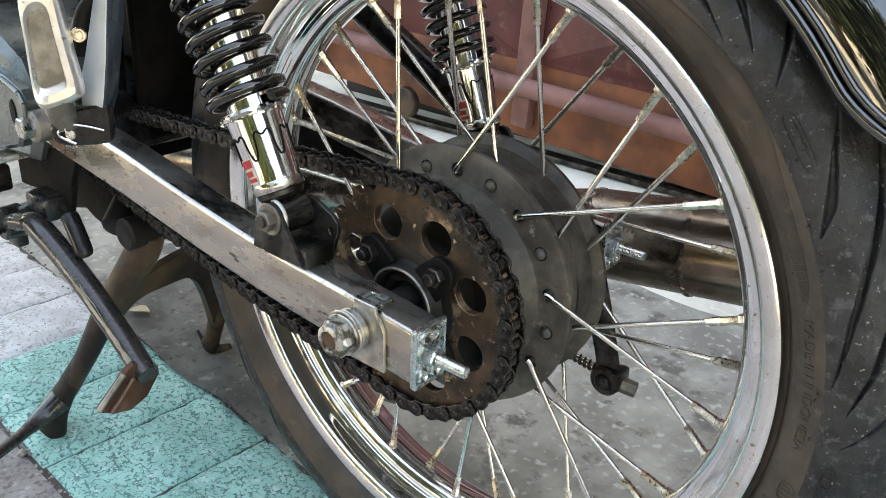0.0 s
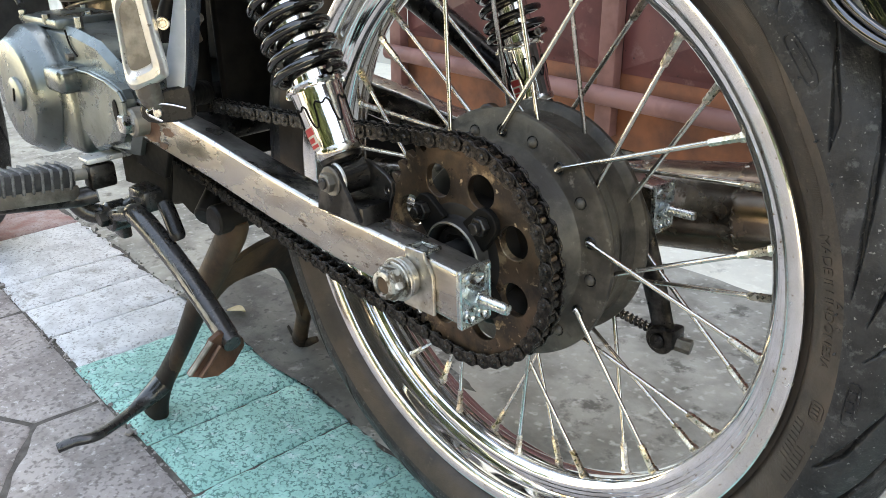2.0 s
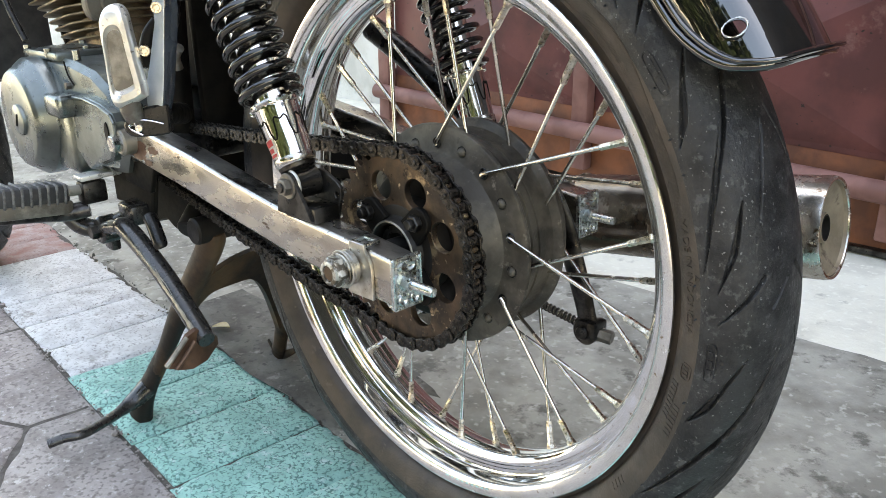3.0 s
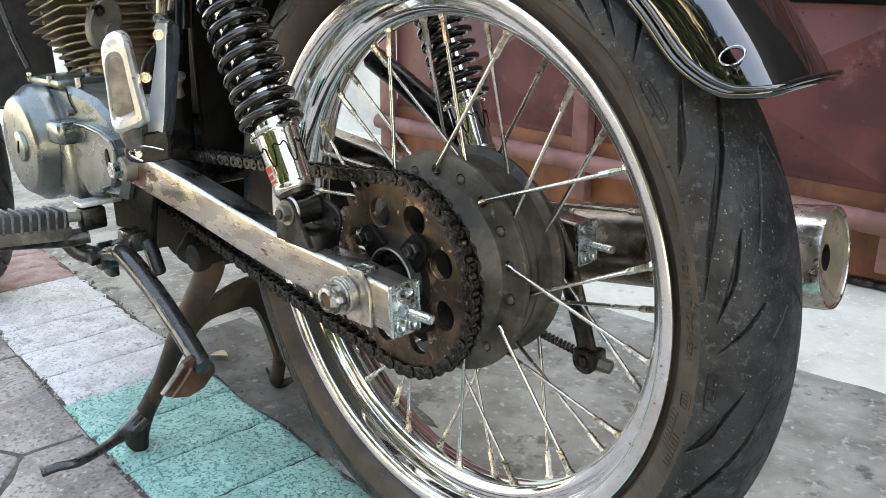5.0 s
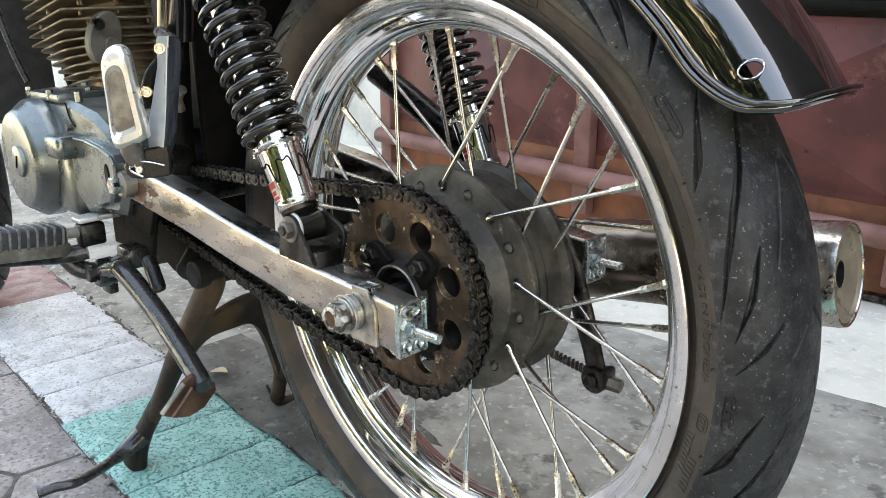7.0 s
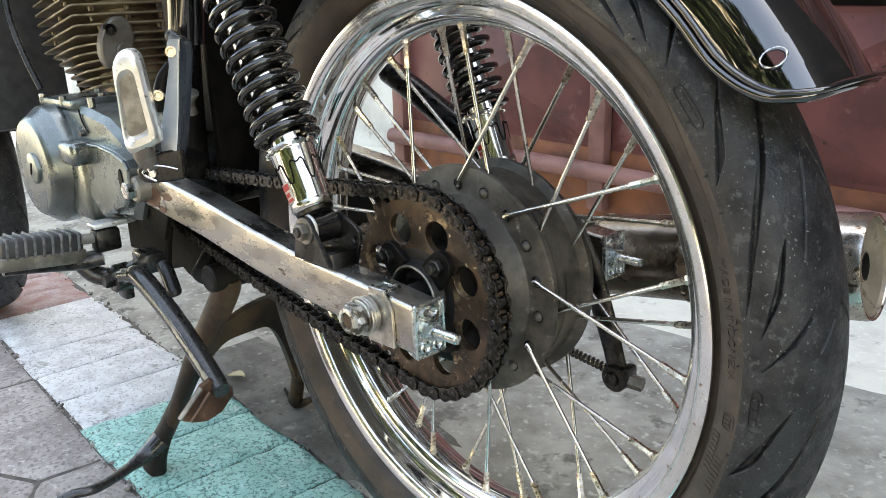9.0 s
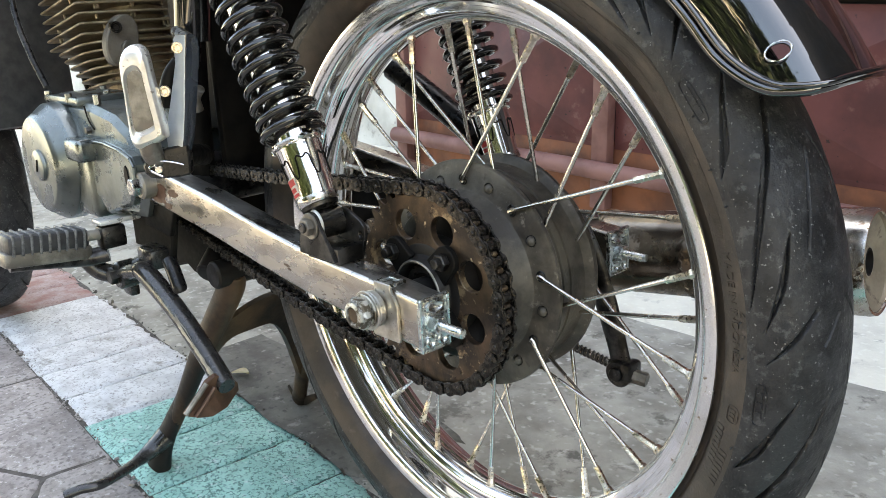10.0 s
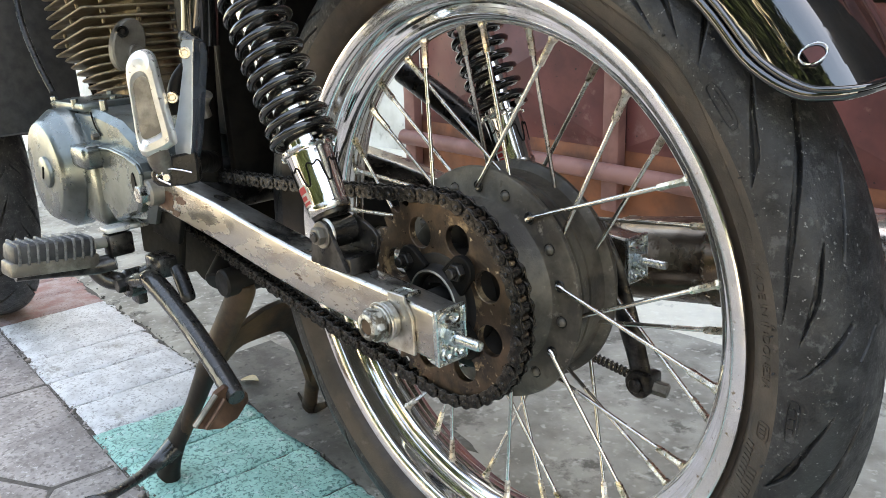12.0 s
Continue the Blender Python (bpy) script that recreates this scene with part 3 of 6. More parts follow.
def house():
    """The cream house across the street, which the chrome and the black paint mirror."""
    home = tagged(new("house"), "cream plastered two-storey house across the street", "house")
    home.location = (-0.75, -13.5, 0)
    part("wall", box(3.0, 5.0, 6.4, 0.0, (0, -2.5, 3.2)), CREAM, home)
    bm = bmesh.new()
    q = [bm.verts.new(v) for v in ((-1.8, 0.4, 6.4), (1.8, 0.4, 6.4), (1.8, -5.4, 6.4), (-1.8, -5.4, 6.4), (0.0, -1.0, 7.5), (0.0, -4.0, 7.5))]
    for f in ((0, 1, 4), (1, 2, 5, 4), (2, 3, 5), (3, 0, 4, 5), (3, 2, 1, 0)):
        bm.faces.new([q[k] for k in f])
    part("roof", bm, RUST_RED, home, "rust-red pitched roof", smooth=0)
    for z in (1.5, 4.6):
        for x in (-0.75, 0.75):
            win = part("window", box(1.0, 0.08, 1.3, 0.01, (x, 0.03, z)), WALL_WHITE, home)
            part("pane", box(0.84, 0.02, 1.14, 0.0, (x, 0.078, z)), GLOSS_BLACK, win)


house()


def leaf(x, y, z, turn, size):
    bm = bmesh.new()
    vs = []
    for i in range(7):
        f = i / 6
        w = size * 0.28 * math.sin(math.pi * min(f * 0.96 + 0.02, 1))
        h = 0.006 * math.sin(2.5 * f)
        vs.append([bm.verts.new((size * f, s * w, h + 0.002 * abs(s))) for s in (-1, 0, 1)])
    for a, b in zip(vs, vs[1:]):
        bm.faces.new((a[0], b[0], b[1], a[1]))
        bm.faces.new((a[1], b[1], b[2], a[2]))
    ex = bmesh.ops.extrude_face_region(bm, geom=list(bm.faces))
    bmesh.ops.translate(bm, vec=(0, 0, 0.0008), verts=[v for v in ex["geom"] if isinstance(v, bmesh.types.BMVert)])
    return tagged(part("dry_leaf", bm, LEAF, None, m=at(x, y, z) @ Matrix.Rotation(radians(turn), 4, "Z")), "small dry yellow leaf on the cement floor", "leaf")


leaf(-0.678, 0.108, 0.003, 24, 0.034)


def build_grit():
    """Loose crumbs along the joint between the pavers and the cement."""
    rng = random.Random(5)
    bm = bmesh.new()
    for k in range(260):
        s = rng.uniform(-12, 6) * PITCH
        edge = rng.random()
        y = (0.205 if edge < 0.7 else -0.004) + rng.gauss(0, 0.006)
        r = rng.uniform(0.0005, 0.0019) * (1 + (k % 17 == 0))
        p = BAND @ Vector((s, y, 0.0))
        rock = bmesh.ops.create_icosphere(bm, subdivisions=1, radius=r, matrix=at(p.x, p.y, r * 0.4))
        for v in rock["verts"]:
            v.co += Vector((rng.uniform(-1, 1), rng.uniform(-1, 1), rng.uniform(-1, 0.5))) * r * 0.35
    tagged(part("grit", bm, SHADED_DIRT, None, "loose cement crumbs along the paver edge", smooth=0), category="grit", kind="stuff")


build_grit()


def joint_crumbs():
    """Pale crumbs and pebbles caught in the joint between the painted and the bare pavers."""
    rng = random.Random(77)
    bm = bmesh.new()
    for k in range(420):
        x = rng.uniform(-0.75, 1.15)
        y = rng.gauss(-0.004, 0.0035)
        r = 0.0010 + 0.0022 * rng.random() ** 3
        if k % 70 == 0:
            r = 0.0055
        stone = bmesh.new()
        bmesh.ops.create_icosphere(stone, subdivisions=1, radius=r)
        for v in stone.verts:
            v.co *= rng.uniform(0.7, 1.25)
        add(bm, stone, BAND @ at(x, y, -0.002 + r * 0.5) @ Matrix.Diagonal((1.3, 1.0, 0.7, 1)))
    tagged(part("grit", bm, PAVER, None, "pale crumbs and pebbles in the joint between pavers", smooth=0), category="grit", kind="stuff")


joint_crumbs()


def dark_patch():
    """Darker, dirtier cement under the engine, with worn edges; the bike's shade is painted in."""
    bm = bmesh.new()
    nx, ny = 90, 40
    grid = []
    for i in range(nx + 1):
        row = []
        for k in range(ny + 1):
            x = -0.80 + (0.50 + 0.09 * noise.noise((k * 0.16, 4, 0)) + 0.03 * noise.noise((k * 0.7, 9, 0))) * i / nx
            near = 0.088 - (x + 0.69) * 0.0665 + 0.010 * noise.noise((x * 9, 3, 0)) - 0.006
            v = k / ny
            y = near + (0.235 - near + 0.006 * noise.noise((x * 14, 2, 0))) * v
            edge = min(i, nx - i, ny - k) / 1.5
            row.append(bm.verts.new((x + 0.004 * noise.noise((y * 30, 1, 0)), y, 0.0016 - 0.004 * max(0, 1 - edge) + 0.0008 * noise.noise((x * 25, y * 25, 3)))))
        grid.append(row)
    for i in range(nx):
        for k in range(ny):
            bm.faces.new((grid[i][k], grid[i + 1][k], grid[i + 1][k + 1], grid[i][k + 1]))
    tagged(part("pavement", bm, SHADED_DIRT, None, "dark dirty cement under the engine, the bike's shade painted in", smooth=60), category="pavement", kind="structure")


dark_patch()

# ---- motorcycle ----
bike = tagged(new("motorcycle"), "black and chrome motorcycle standing on its centre stand", "motorcycle")

TYRE_R, TYRE_W = 0.2925, 0.0435
TYRE_PROF = [(0.0280, 0.2235), (0.0285, 0.2290), (0.0286, 0.2342), (0.0306, 0.2354), (0.0350, 0.2380), (0.0385, 0.2435), (0.0413, 0.2510), (0.0430, 0.2575)]
for _k in range(15):
    _a = radians(90 - 6 * (_k + 0.6)) if _k < 14 else 0.0
    TYRE_PROF.append((TYRE_W * math.sin(_a) ** (2 / 2.3), 0.2590 + (TYRE_R - 0.2590) * math.cos(_a) ** (2 / 2.3)))


def groove_set():
    """Tread grooves of one repeat: (turn, across) points and a width at each, in degrees and metres; pointed at the shoulder."""
    g = []
    for sgn, sh in ((-1, 0.0), (1, 1.5)):
        g.append(([(sh + 37, sgn * 0.0342), (sh + 33, sgn * 0.0445), (sh + 28.5, sgn * 0.0530), (sh + 25.4, sgn * 0.0615)], (0.0006, 0.0034, 0.0062, 0.0010)))
        g.append(([(sh + 38, sgn * 0.0090), (sh + 32.4, sgn * 0.0205), (sh + 26.6, sgn * 0.0326), (sh + 21.6, sgn * 0.0438), (sh + 16.0, sgn * 0.0535), (sh + 8.4, sgn * 0.0625)], (0.0008, 0.0034, 0.0046, 0.0048, 0.0042, 0.0006)))
        g.append(([(sh + 26.0, sgn * 0.0040), (sh + 21.2, sgn * 0.0149), (sh + 14.6, sgn * 0.0250)], (0.0010, 0.0028, 0.0006)))
        g.append(([(sh + 17.2, sgn * 0.0340), (sh + 14.4, sgn * 0.0385), (sh + 11.2, sgn * 0.0430), (sh + 5.6, sgn * 0.0544)], (0.0006, 0.0032, 0.0046, 0.0006)))
        g.append(([(sh + 7.6, sgn * 0.0250), (sh + 5.2, sgn * 0.0359), (sh + 1.4, sgn * 0.0540)], (0.0034, 0.0036, 0.0006)))
        g.append(([(sh + 6.6, sgn * 0.0050), (sh + 3.4, sgn * 0.0190)], (0.0022, 0.0018)))
    return g


def tyre_mesh(detail=True, around=2160):
    """The carcass with real tread grooves sunk into it; the section runs from bead to bead."""
    half = []
    fine = []
    for (a0, r0), (a1, r1) in zip(TYRE_PROF, TYRE_PROF[1:]):
        n = 7 if r0 > 0.2500 and detail else 1
        for k in range(n):
            fine.append((a0 + (a1 - a0) * k / n, r0 + (r1 - r0) * k / n))
    fine.append(TYRE_PROF[-1])
    sec = [(-h, r) for h, r in fine] + [(h, r) for h, r in fine[-2::-1]]
    arc = [0.0]
    for (h0, r0), (h1, r1) in zip(sec, sec[1:]):
        arc.append(arc[-1] + math.hypot(h1 - h0, r1 - r0))
    mid = arc[len(fine) - 1]
    across = np.array([a - mid for a in arc])
    n = around
    turn = np.arange(n) * 360.0 / n
    depth = np.zeros((n, len(sec)))
    if detail:
        unit = 40.0
        T, S = np.meshgrid(turn % unit, across, indexing="ij")
        for pts, ws in groove_set():
            m = len(pts) - 1
            for k in range(m):
                (t0, s0), (t1, s1) = pts[k], pts[k + 1]
                wa, wb = ws[k], ws[k + 1]
                for wrap in (-unit, 0.0, unit):
                    px, py = (T - t0 - wrap) * 0.0052, S - s0
                    dx, dy = (t1 - t0) * 0.0052, s1 - s0
                    f = np.clip((px * dx + py * dy) / (dx * dx + dy * dy), 0, 1)
                    d = np.hypot(px - f * dx, py - f * dy)
                    w = (wa + (wb - wa) * f) * 0.82
                    depth = np.maximum(depth, np.minimum(0.0046, 0.0012 + w * 0.9) * np.clip((w * 0.5 + 0.0003 - d) / 0.0009, 0, 1))
    m = len(sec)
    P = np.array(sec)
    tan = P[np.minimum(np.arange(m) + 1, m - 1)] - P[np.maximum(np.arange(m) - 1, 0)]
    tan /= np.linalg.norm(tan, axis=1, keepdims=True)
    hh = P[None, :, 0] + depth * tan[None, :, 1]
    rr = P[None, :, 1] - depth * tan[None, :, 0]
    ang = np.radians(turn)[:, None]
    verts = np.stack([rr * np.cos(ang), hh, rr * np.sin(ang)], 2).reshape(-1, 3)
    ii, jj = np.meshgrid(np.arange(n), np.arange(m - 1), indexing="ij")
    kk = (ii + 1) % n
    faces = np.stack([ii * m + jj, ii * m + jj + 1, kk * m + jj + 1, kk * m + jj], 2).reshape(-1, 4)
    me = bpy.data.meshes.new("tyre")
    me.from_pydata(verts.tolist(), [], faces.tolist())
    me.materials.append(RUBBER)
    me.materials.append(SIDEWALL)
    index = np.where((P[:-1, 1] < 0.2555) & (P[1:, 1] < 0.2580), 1, 0)
    me.polygons.foreach_set("material_index", np.tile(index, n).astype(np.int32))
    me.update()
    return me


rear_tyre = part_of("rear_tyre", tyre_mesh(), None, bike, "worn black rear tyre with curved tread grooves", at(0, WY, ZA), smooth=50)


def letters(text, size, depth):
    """The built-in font's letters as a flat mesh of the given height, with depth."""
    cu = bpy.data.curves.new("letters", "FONT")
    cu.body, cu.size, cu.extrude, cu.align_x = text, size, depth, "CENTER"
    ob = new("letters", cu)
    dg = bpy.context.evaluated_depsgraph_get()
    me = bpy.data.meshes.new_from_object(ob.evaluated_get(dg))
    bpy.data.objects.remove(ob)
    bm = bmesh.new()
    bm.from_mesh(me)
    return bm


def side_height(r):
    """How far the sidewall stands out at the radius r."""
    for (h0, r0), (h1, r1) in zip(TYRE_PROF, TYRE_PROF[1:]):
        if r0 <= r <= r1:
            return h0 + (h1 - h0) * (r - r0) / (r1 - r0)
    return TYRE_PROF[0][0]


def wrap_on_side(bm, mid, r0, proud=0.0006):
    """Bends a flat mark round the near sidewall: x runs clockwise from the middle angle, y outwards from the radius r0."""
    for v in bm.verts:
        a = radians(mid) - v.co.x / r0
        r = r0 + v.co.y
        h = -side_height(r) - (proud if v.co.z > 0 else -0.0006)
        v.co = Vector((r * math.cos(a), h, r * math.sin(a)))
    return bm


def on_rear_tyre():
    bm = letters("MADE IN INDONESIA", 0.0076, 0.001)
    wide = max(v.co.x for v in bm.verts) - min(v.co.x for v in bm.verts)
    bmesh.ops.scale(bm, vec=(0.0740 / wide, 1, 1), verts=bm.verts)
    part("lettering", wrap_on_side(bm, 7.4, 0.2445), SIDEWALL, rear_tyre, "raised rubber lettering", smooth=0)
    for mid, r0, n, w in ((-14, 0.2400, 9, 0.0034), (-17, 0.2470, 8, 0.0034), (-36, 0.240, 4, 0.004)):
        bm = bmesh.new()
        for k in range(n):
            add(bm, box(w * 0.62, 0.0052, 0.002, 0.0, ((k - n / 2) * w, 0.0026, 0.0)))
        part("lettering", wrap_on_side(bm, mid, r0), SIDEWALL, rear_tyre, smooth=0)
    # brand badge outlines as plain shapes
    for mid, r0, w, h in ((67, 0.2405, 0.040, 0.010), (35.6, 0.2620, 0.028, 0.0065), (-4.2, 0.2620, 0.026, 0.0065), (-7.4, 0.2450, 0.011, 0.008)):
        bm = bmesh.new()
        for k in range(28):
            a, b = 2 * math.pi * k / 28, 2 * math.pi * (k + 1) / 28
            pa = Vector((w / 2 * math.copysign(abs(math.cos(a)) ** 0.5, math.cos(a)), h / 2 + h / 2 * math.copysign(abs(math.sin(a)) ** 0.6, math.sin(a)), 0))
            pb = Vector((w / 2 * math.copysign(abs(math.cos(b)) ** 0.5, math.cos(b)), h / 2 + h / 2 * math.copysign(abs(math.sin(b)) ** 0.6, math.sin(b)), 0))
            d = pb - pa
            if d.length > 1e-5:
                add(bm, box(d.length * 1.1, 0.0008, 0.002), Matrix.Translation((pa + pb) / 2) @ Matrix.Rotation(math.atan2(d.y, d.x), 4, "Z"))
        for k in (-1, 0, 1):
            add(bm, box(w * 0.16, h * 0.5, 0.002, 0, (k * w * 0.24, h / 2, 0)))
        part("badge", wrap_on_side(bm, mid, r0), SIDEWALL if r0 < 0.26 else RUBBER, rear_tyre, smooth=0)
    # wear marks: a triangle and a tick
    bm = bmesh.new()
    corner = [Vector((-0.0019, 0.0, 0)), Vector((0.0019, 0.0, 0)), Vector((0.0, 0.0030, 0))]
    for a, b in zip(corner, corner[1:] + corner[:1]):
        add(bm, box((b - a).length, 0.0007, 0.002), Matrix.Translation((a + b) / 2) @ Matrix.Rotation(math.atan2((b - a).y, (b - a).x), 4, "Z"))
    part("wear_mark", wrap_on_side(bm, 7.5, 0.2518), SIDEWALL, rear_tyre, "raised triangle mark", smooth=0)
    part("wear_mark", wrap_on_side(box(0.0014, 0.0022, 0.002, 0, (0, 0.001, 0)), 4.6, 0.2520), SIDEWALL, rear_tyre, smooth=0)
    # knurled bands of fine ribs between the badge and the lettering
    bm = bmesh.new()
    for k in range(280):
        f = k / 279
        h = 0.0125 * (0.25 + 0.75 * math.sin(math.pi * f) ** 0.7)
        add(bm, box(0.0005, h, 0.0014, 0.0, ((f - 0.5) * 0.2440, h / 2 + 0.0022 * math.sin(f * 14), 0)))
    part("ribbing", wrap_on_side(bm, 47, 0.2425, 0.0003), SIDEWALL, rear_tyre, "finely ribbed band on the sidewall", smooth=0)["kind"] = "stuff"
    for mid in (21.5, 56):
        part("mould_mark", wrap_on_side(box(0.0012, 0.007, 0.002, 0, (0, 0, 0)), mid, 0.2385), SIDEWALL, rear_tyre, smooth=0)
    # little rubber hairs left from the mould
    hair = mesh_of("mould_hair", rod((0, 0, 0), (0, -0.003, 0), 0.0006, sides=6))
    for mid, r0 in ((6.5, 0.2517), (1.5, 0.2525), (27, 0.2560), (34, 0.2610), (22, 0.2575), (47, 0.2625), (58, 0.2600), (-12, 0.2545), (-30, 0.2560)):
        a = radians(mid)
        part_of("mould_hair", hair, RUBBER, rear_tyre, m=at(r0 * math.cos(a), -side_height(r0) + 0.0005, r0 * math.sin(a)))


on_rear_tyre()


def rim(parent):
    half = [(0.0324, 0.2316), (0.0338, 0.2313), (0.0344, 0.2303), (0.0344, 0.2292), (0.0340, 0.2272), (0.0334, 0.2248), (0.0326, 0.2226), (0.0316, 0.2208), (0.0303, 0.2195), (0.0286, 0.2188), (0.0250, 0.2183), (0.0210, 0.2178), (0.0176, 0.2172), (0.0166, 0.2166),
            (0.0160, 0.2154), (0.0153, 0.2150), (0.0148, 0.2126), (0.0142, 0.2122), (0.0137, 0.2098), (0.0131, 0.2094), (0.0126, 0.2068), (0.0119, 0.2058), (0.0106, 0.2038), (0.0088, 0.2020), (0.0060, 0.2008), (0.0, 0.2004)]
    inner = [(-h, r) for h, r in half] + [(h, r) for h, r in half[-2::-1]]
    back = [(0.0296, 0.2296), (0.0280, 0.2225), (0.0180, 0.2205), (0.012, 0.2085), (-0.012, 0.2085), (-0.0180, 0.2205), (-0.0280, 0.2225), (-0.0296, 0.2296)]
    bm = lathe(inner + back, 240, closed=True)
    for f in bm.faces:
        c = f.calc_center_median()
        f.material_index = 1 if abs(c.y) > 0.0296 and math.hypot(c.x, c.z) > 0.2190 else 0
    ob = part("rear_rim", bm, RIM_CHROME, parent, "chromed steel spoked rim with rust specks", at(0, WY, ZA), smooth=25)
    ob.data.materials.append(RIM_LIP)
    for k in range(9):
        a = radians(-74 - 1.6 * k)
        part("stamp", box(0.0034, 0.0006, 0.0044, 0.0), RIM_CHROME, ob, m=Matrix.Translation((0.2255 * math.cos(a), -0.0332, 0.2255 * math.sin(a))) @ Matrix.Rotation(-a + math.pi / 2, 4, "Y"))
    return ob


rear_rim = rim(bike)
HUB_L, HUB_R, HUBR = -0.005, 0.040, 0.0800


def hub(parent):
    prof = [(-0.034, 0.028), (-0.034, 0.0610), (-0.032, 0.0630), (-0.028, 0.0640), (-0.020, 0.0665), (-0.0125, 0.0700), (-0.0095, 0.0715), (-0.0085, 0.0735), (-0.0078, 0.0925), (-0.0066, 0.0945), (-0.0040, 0.0950), (-0.0022, 0.0935), (-0.0018, 0.0865),
            (0.003, 0.0850), (0.008, 0.0845), (0.0085, 0.0830), (0.0105, 0.0830), (0.011, 0.0845), (0.017, 0.0845), (0.0175, 0.0830), (0.0195, 0.0830), (0.020, 0.0845), (0.032, 0.0850), (0.0345, 0.0860), (0.0368, 0.0905), (0.0385, 0.0925), (0.0415, 0.0925), (0.0430, 0.0900), (0.0435, 0.0860), (0.046, 0.0850), (0.048, 0.028)]
    ob = part("rear_hub", lathe(prof, 144), HUB_GREY, parent, "dull grey cast hub with drilled spoke flanges", AXLE, smooth=35)
    head = mesh_of("spoke_head", lathe([(-0.0030, 0.0), (-0.0026, 0.0020), (-0.0014, 0.0034), (0.0006, 0.0039)], 14))
    hole = mesh_of("spoke_hole", lathe([(-0.0008, 0.0048), (-0.0014, 0.0042), (-0.0006, 0.0036), (0.0006, 0.0022), (0.0006, 0.0)], 16))
    recess = mesh_of("recess", lathe([(0.0010, 0.0050), (-0.0004, 0.0047), (0.0002, 0.0036)], 18))
    # thin black rings paint the shade round every second spoke head
    for k in range(18):
        a = radians(10.5 + 20 * k)
        if k % 2:
            part_of("recess", recess, BLACK, ob, m=at(HUBR * math.cos(a), -0.0082, HUBR * math.sin(a)))
        part_of("spoke_hole" if k % 2 == 0 else "spoke_head", hole if k % 2 == 0 else head, BLACK if k % 2 == 0 else HUB_GREY, ob, m=at(HUBR * math.cos(a), -0.0084, HUBR * math.sin(a)))
        b = radians(0.5 + 20 * k)
        part_of("spoke_head", head, HUB_GREY, ob, m=at(HUBR * math.cos(b), 0.0362, HUBR * math.sin(b)))
    # raised ribs in the cast face
    for k in range(6):
        a = radians(15 + 60 * k)
        part("face_rib", box(0.016, 0.003, 0.004, 0.001), HUB_GREY, ob, m=Matrix.Rotation(-a, 4, "Y") @ at(0.0825, -0.0066, 0))
    panel = part("brake_panel", lathe([(0.048, 0.0), (0.048, 0.083), (0.052, 0.0845), (0.056, 0.082), (0.060, 0.070), (0.066, 0.050), (0.070, 0.030), (0.074, 0.022), (0.080, 0.020), (0.080, 0.0)], 72), HUB_GREY, parent, "grey cast drum brake panel", AXLE)
    return ob


rear_hub = hub(bike)


def spokes(rim_ob):
    """Thirty-six spokes, hooked into both hub flanges and screwed into nipples in the rim."""
    home = at(0, -WY, -ZA)
    made = {}
    rng = random.Random(3)
    for side in (0, 1):
        y0 = HUB_L if side == 0 else HUB_R
        for k in range(18):
            hole = (10.5 if side == 0 else 0.5) + 20 * k
            outside = k % 2 == 0
            turn = -20 if outside else 20
            yo = y0 + (-0.0052 if outside else 0.0052) * (1 if side == 0 else -1)
            a, b = radians(hole), radians(hole + turn + rng.uniform(-0.5, 0.5))
            p = Vector((HUBR * math.cos(a), yo, ZA + HUBR * math.sin(a)))
            q = Vector((0.2005 * math.cos(b), WY + (-0.005 if side == 0 else 0.005), ZA + 0.2005 * math.sin(b)))
            d = (q - p).normalized()
            key = (side, outside)
            if key not in made:
                L = (q - p).length
                bm = rod((0, 0, 0), (0, 0, L - 0.012), 0.0017, sides=10)
                hook = 0.009 if (outside == (side == 0)) else -0.009
                add(bm, tube([(0, 0, 0.004), (0, 0, 0), (0, -0.001, -0.002)], 0.0019, 8))
                nb = lathe([(0.0, 0.0), (0.0, 0.0024), (0.001, 0.0026), (0.0185, 0.0027), (0.0195, 0.0036), (0.0230, 0.0040), (0.0245, 0.003), (0.0245, 0.0)], 6, "Z")
                made[key] = (mesh_of("spoke", bm), mesh_of("nipple", nb), L)
            me, nm, L = made[key]
            rot = d.to_track_quat("Z", "Y").to_matrix().to_4x4()
            part_of("spoke", me, SPOKE, rim_ob, m=home @ Matrix.Translation(p) @ rot)
            part_of("nipple", nm, NIPPLE, rim_ob, m=home @ Matrix.Translation(q - d * 0.0215) @ rot)


spokes(rear_rim)

# ---- sprocket and chain ----
SY = -0.0515
TEETH, PITCH_C = 40, 0.0127
RP = PITCH_C / 2 / math.sin(math.pi / TEETH)
FRONT_C, FRONT_T = (-0.432, 0.3665), 15
RFS = PITCH_C / 2 / math.sin(math.pi / FRONT_T)
_d = Vector(FRONT_C) - Vector((0, ZA))
_base, _off = math.atan2(_d.y, _d.x), math.acos((RP - RFS) / _d.length)
A_TOP, A_BOT = _base - _off, _base + _off


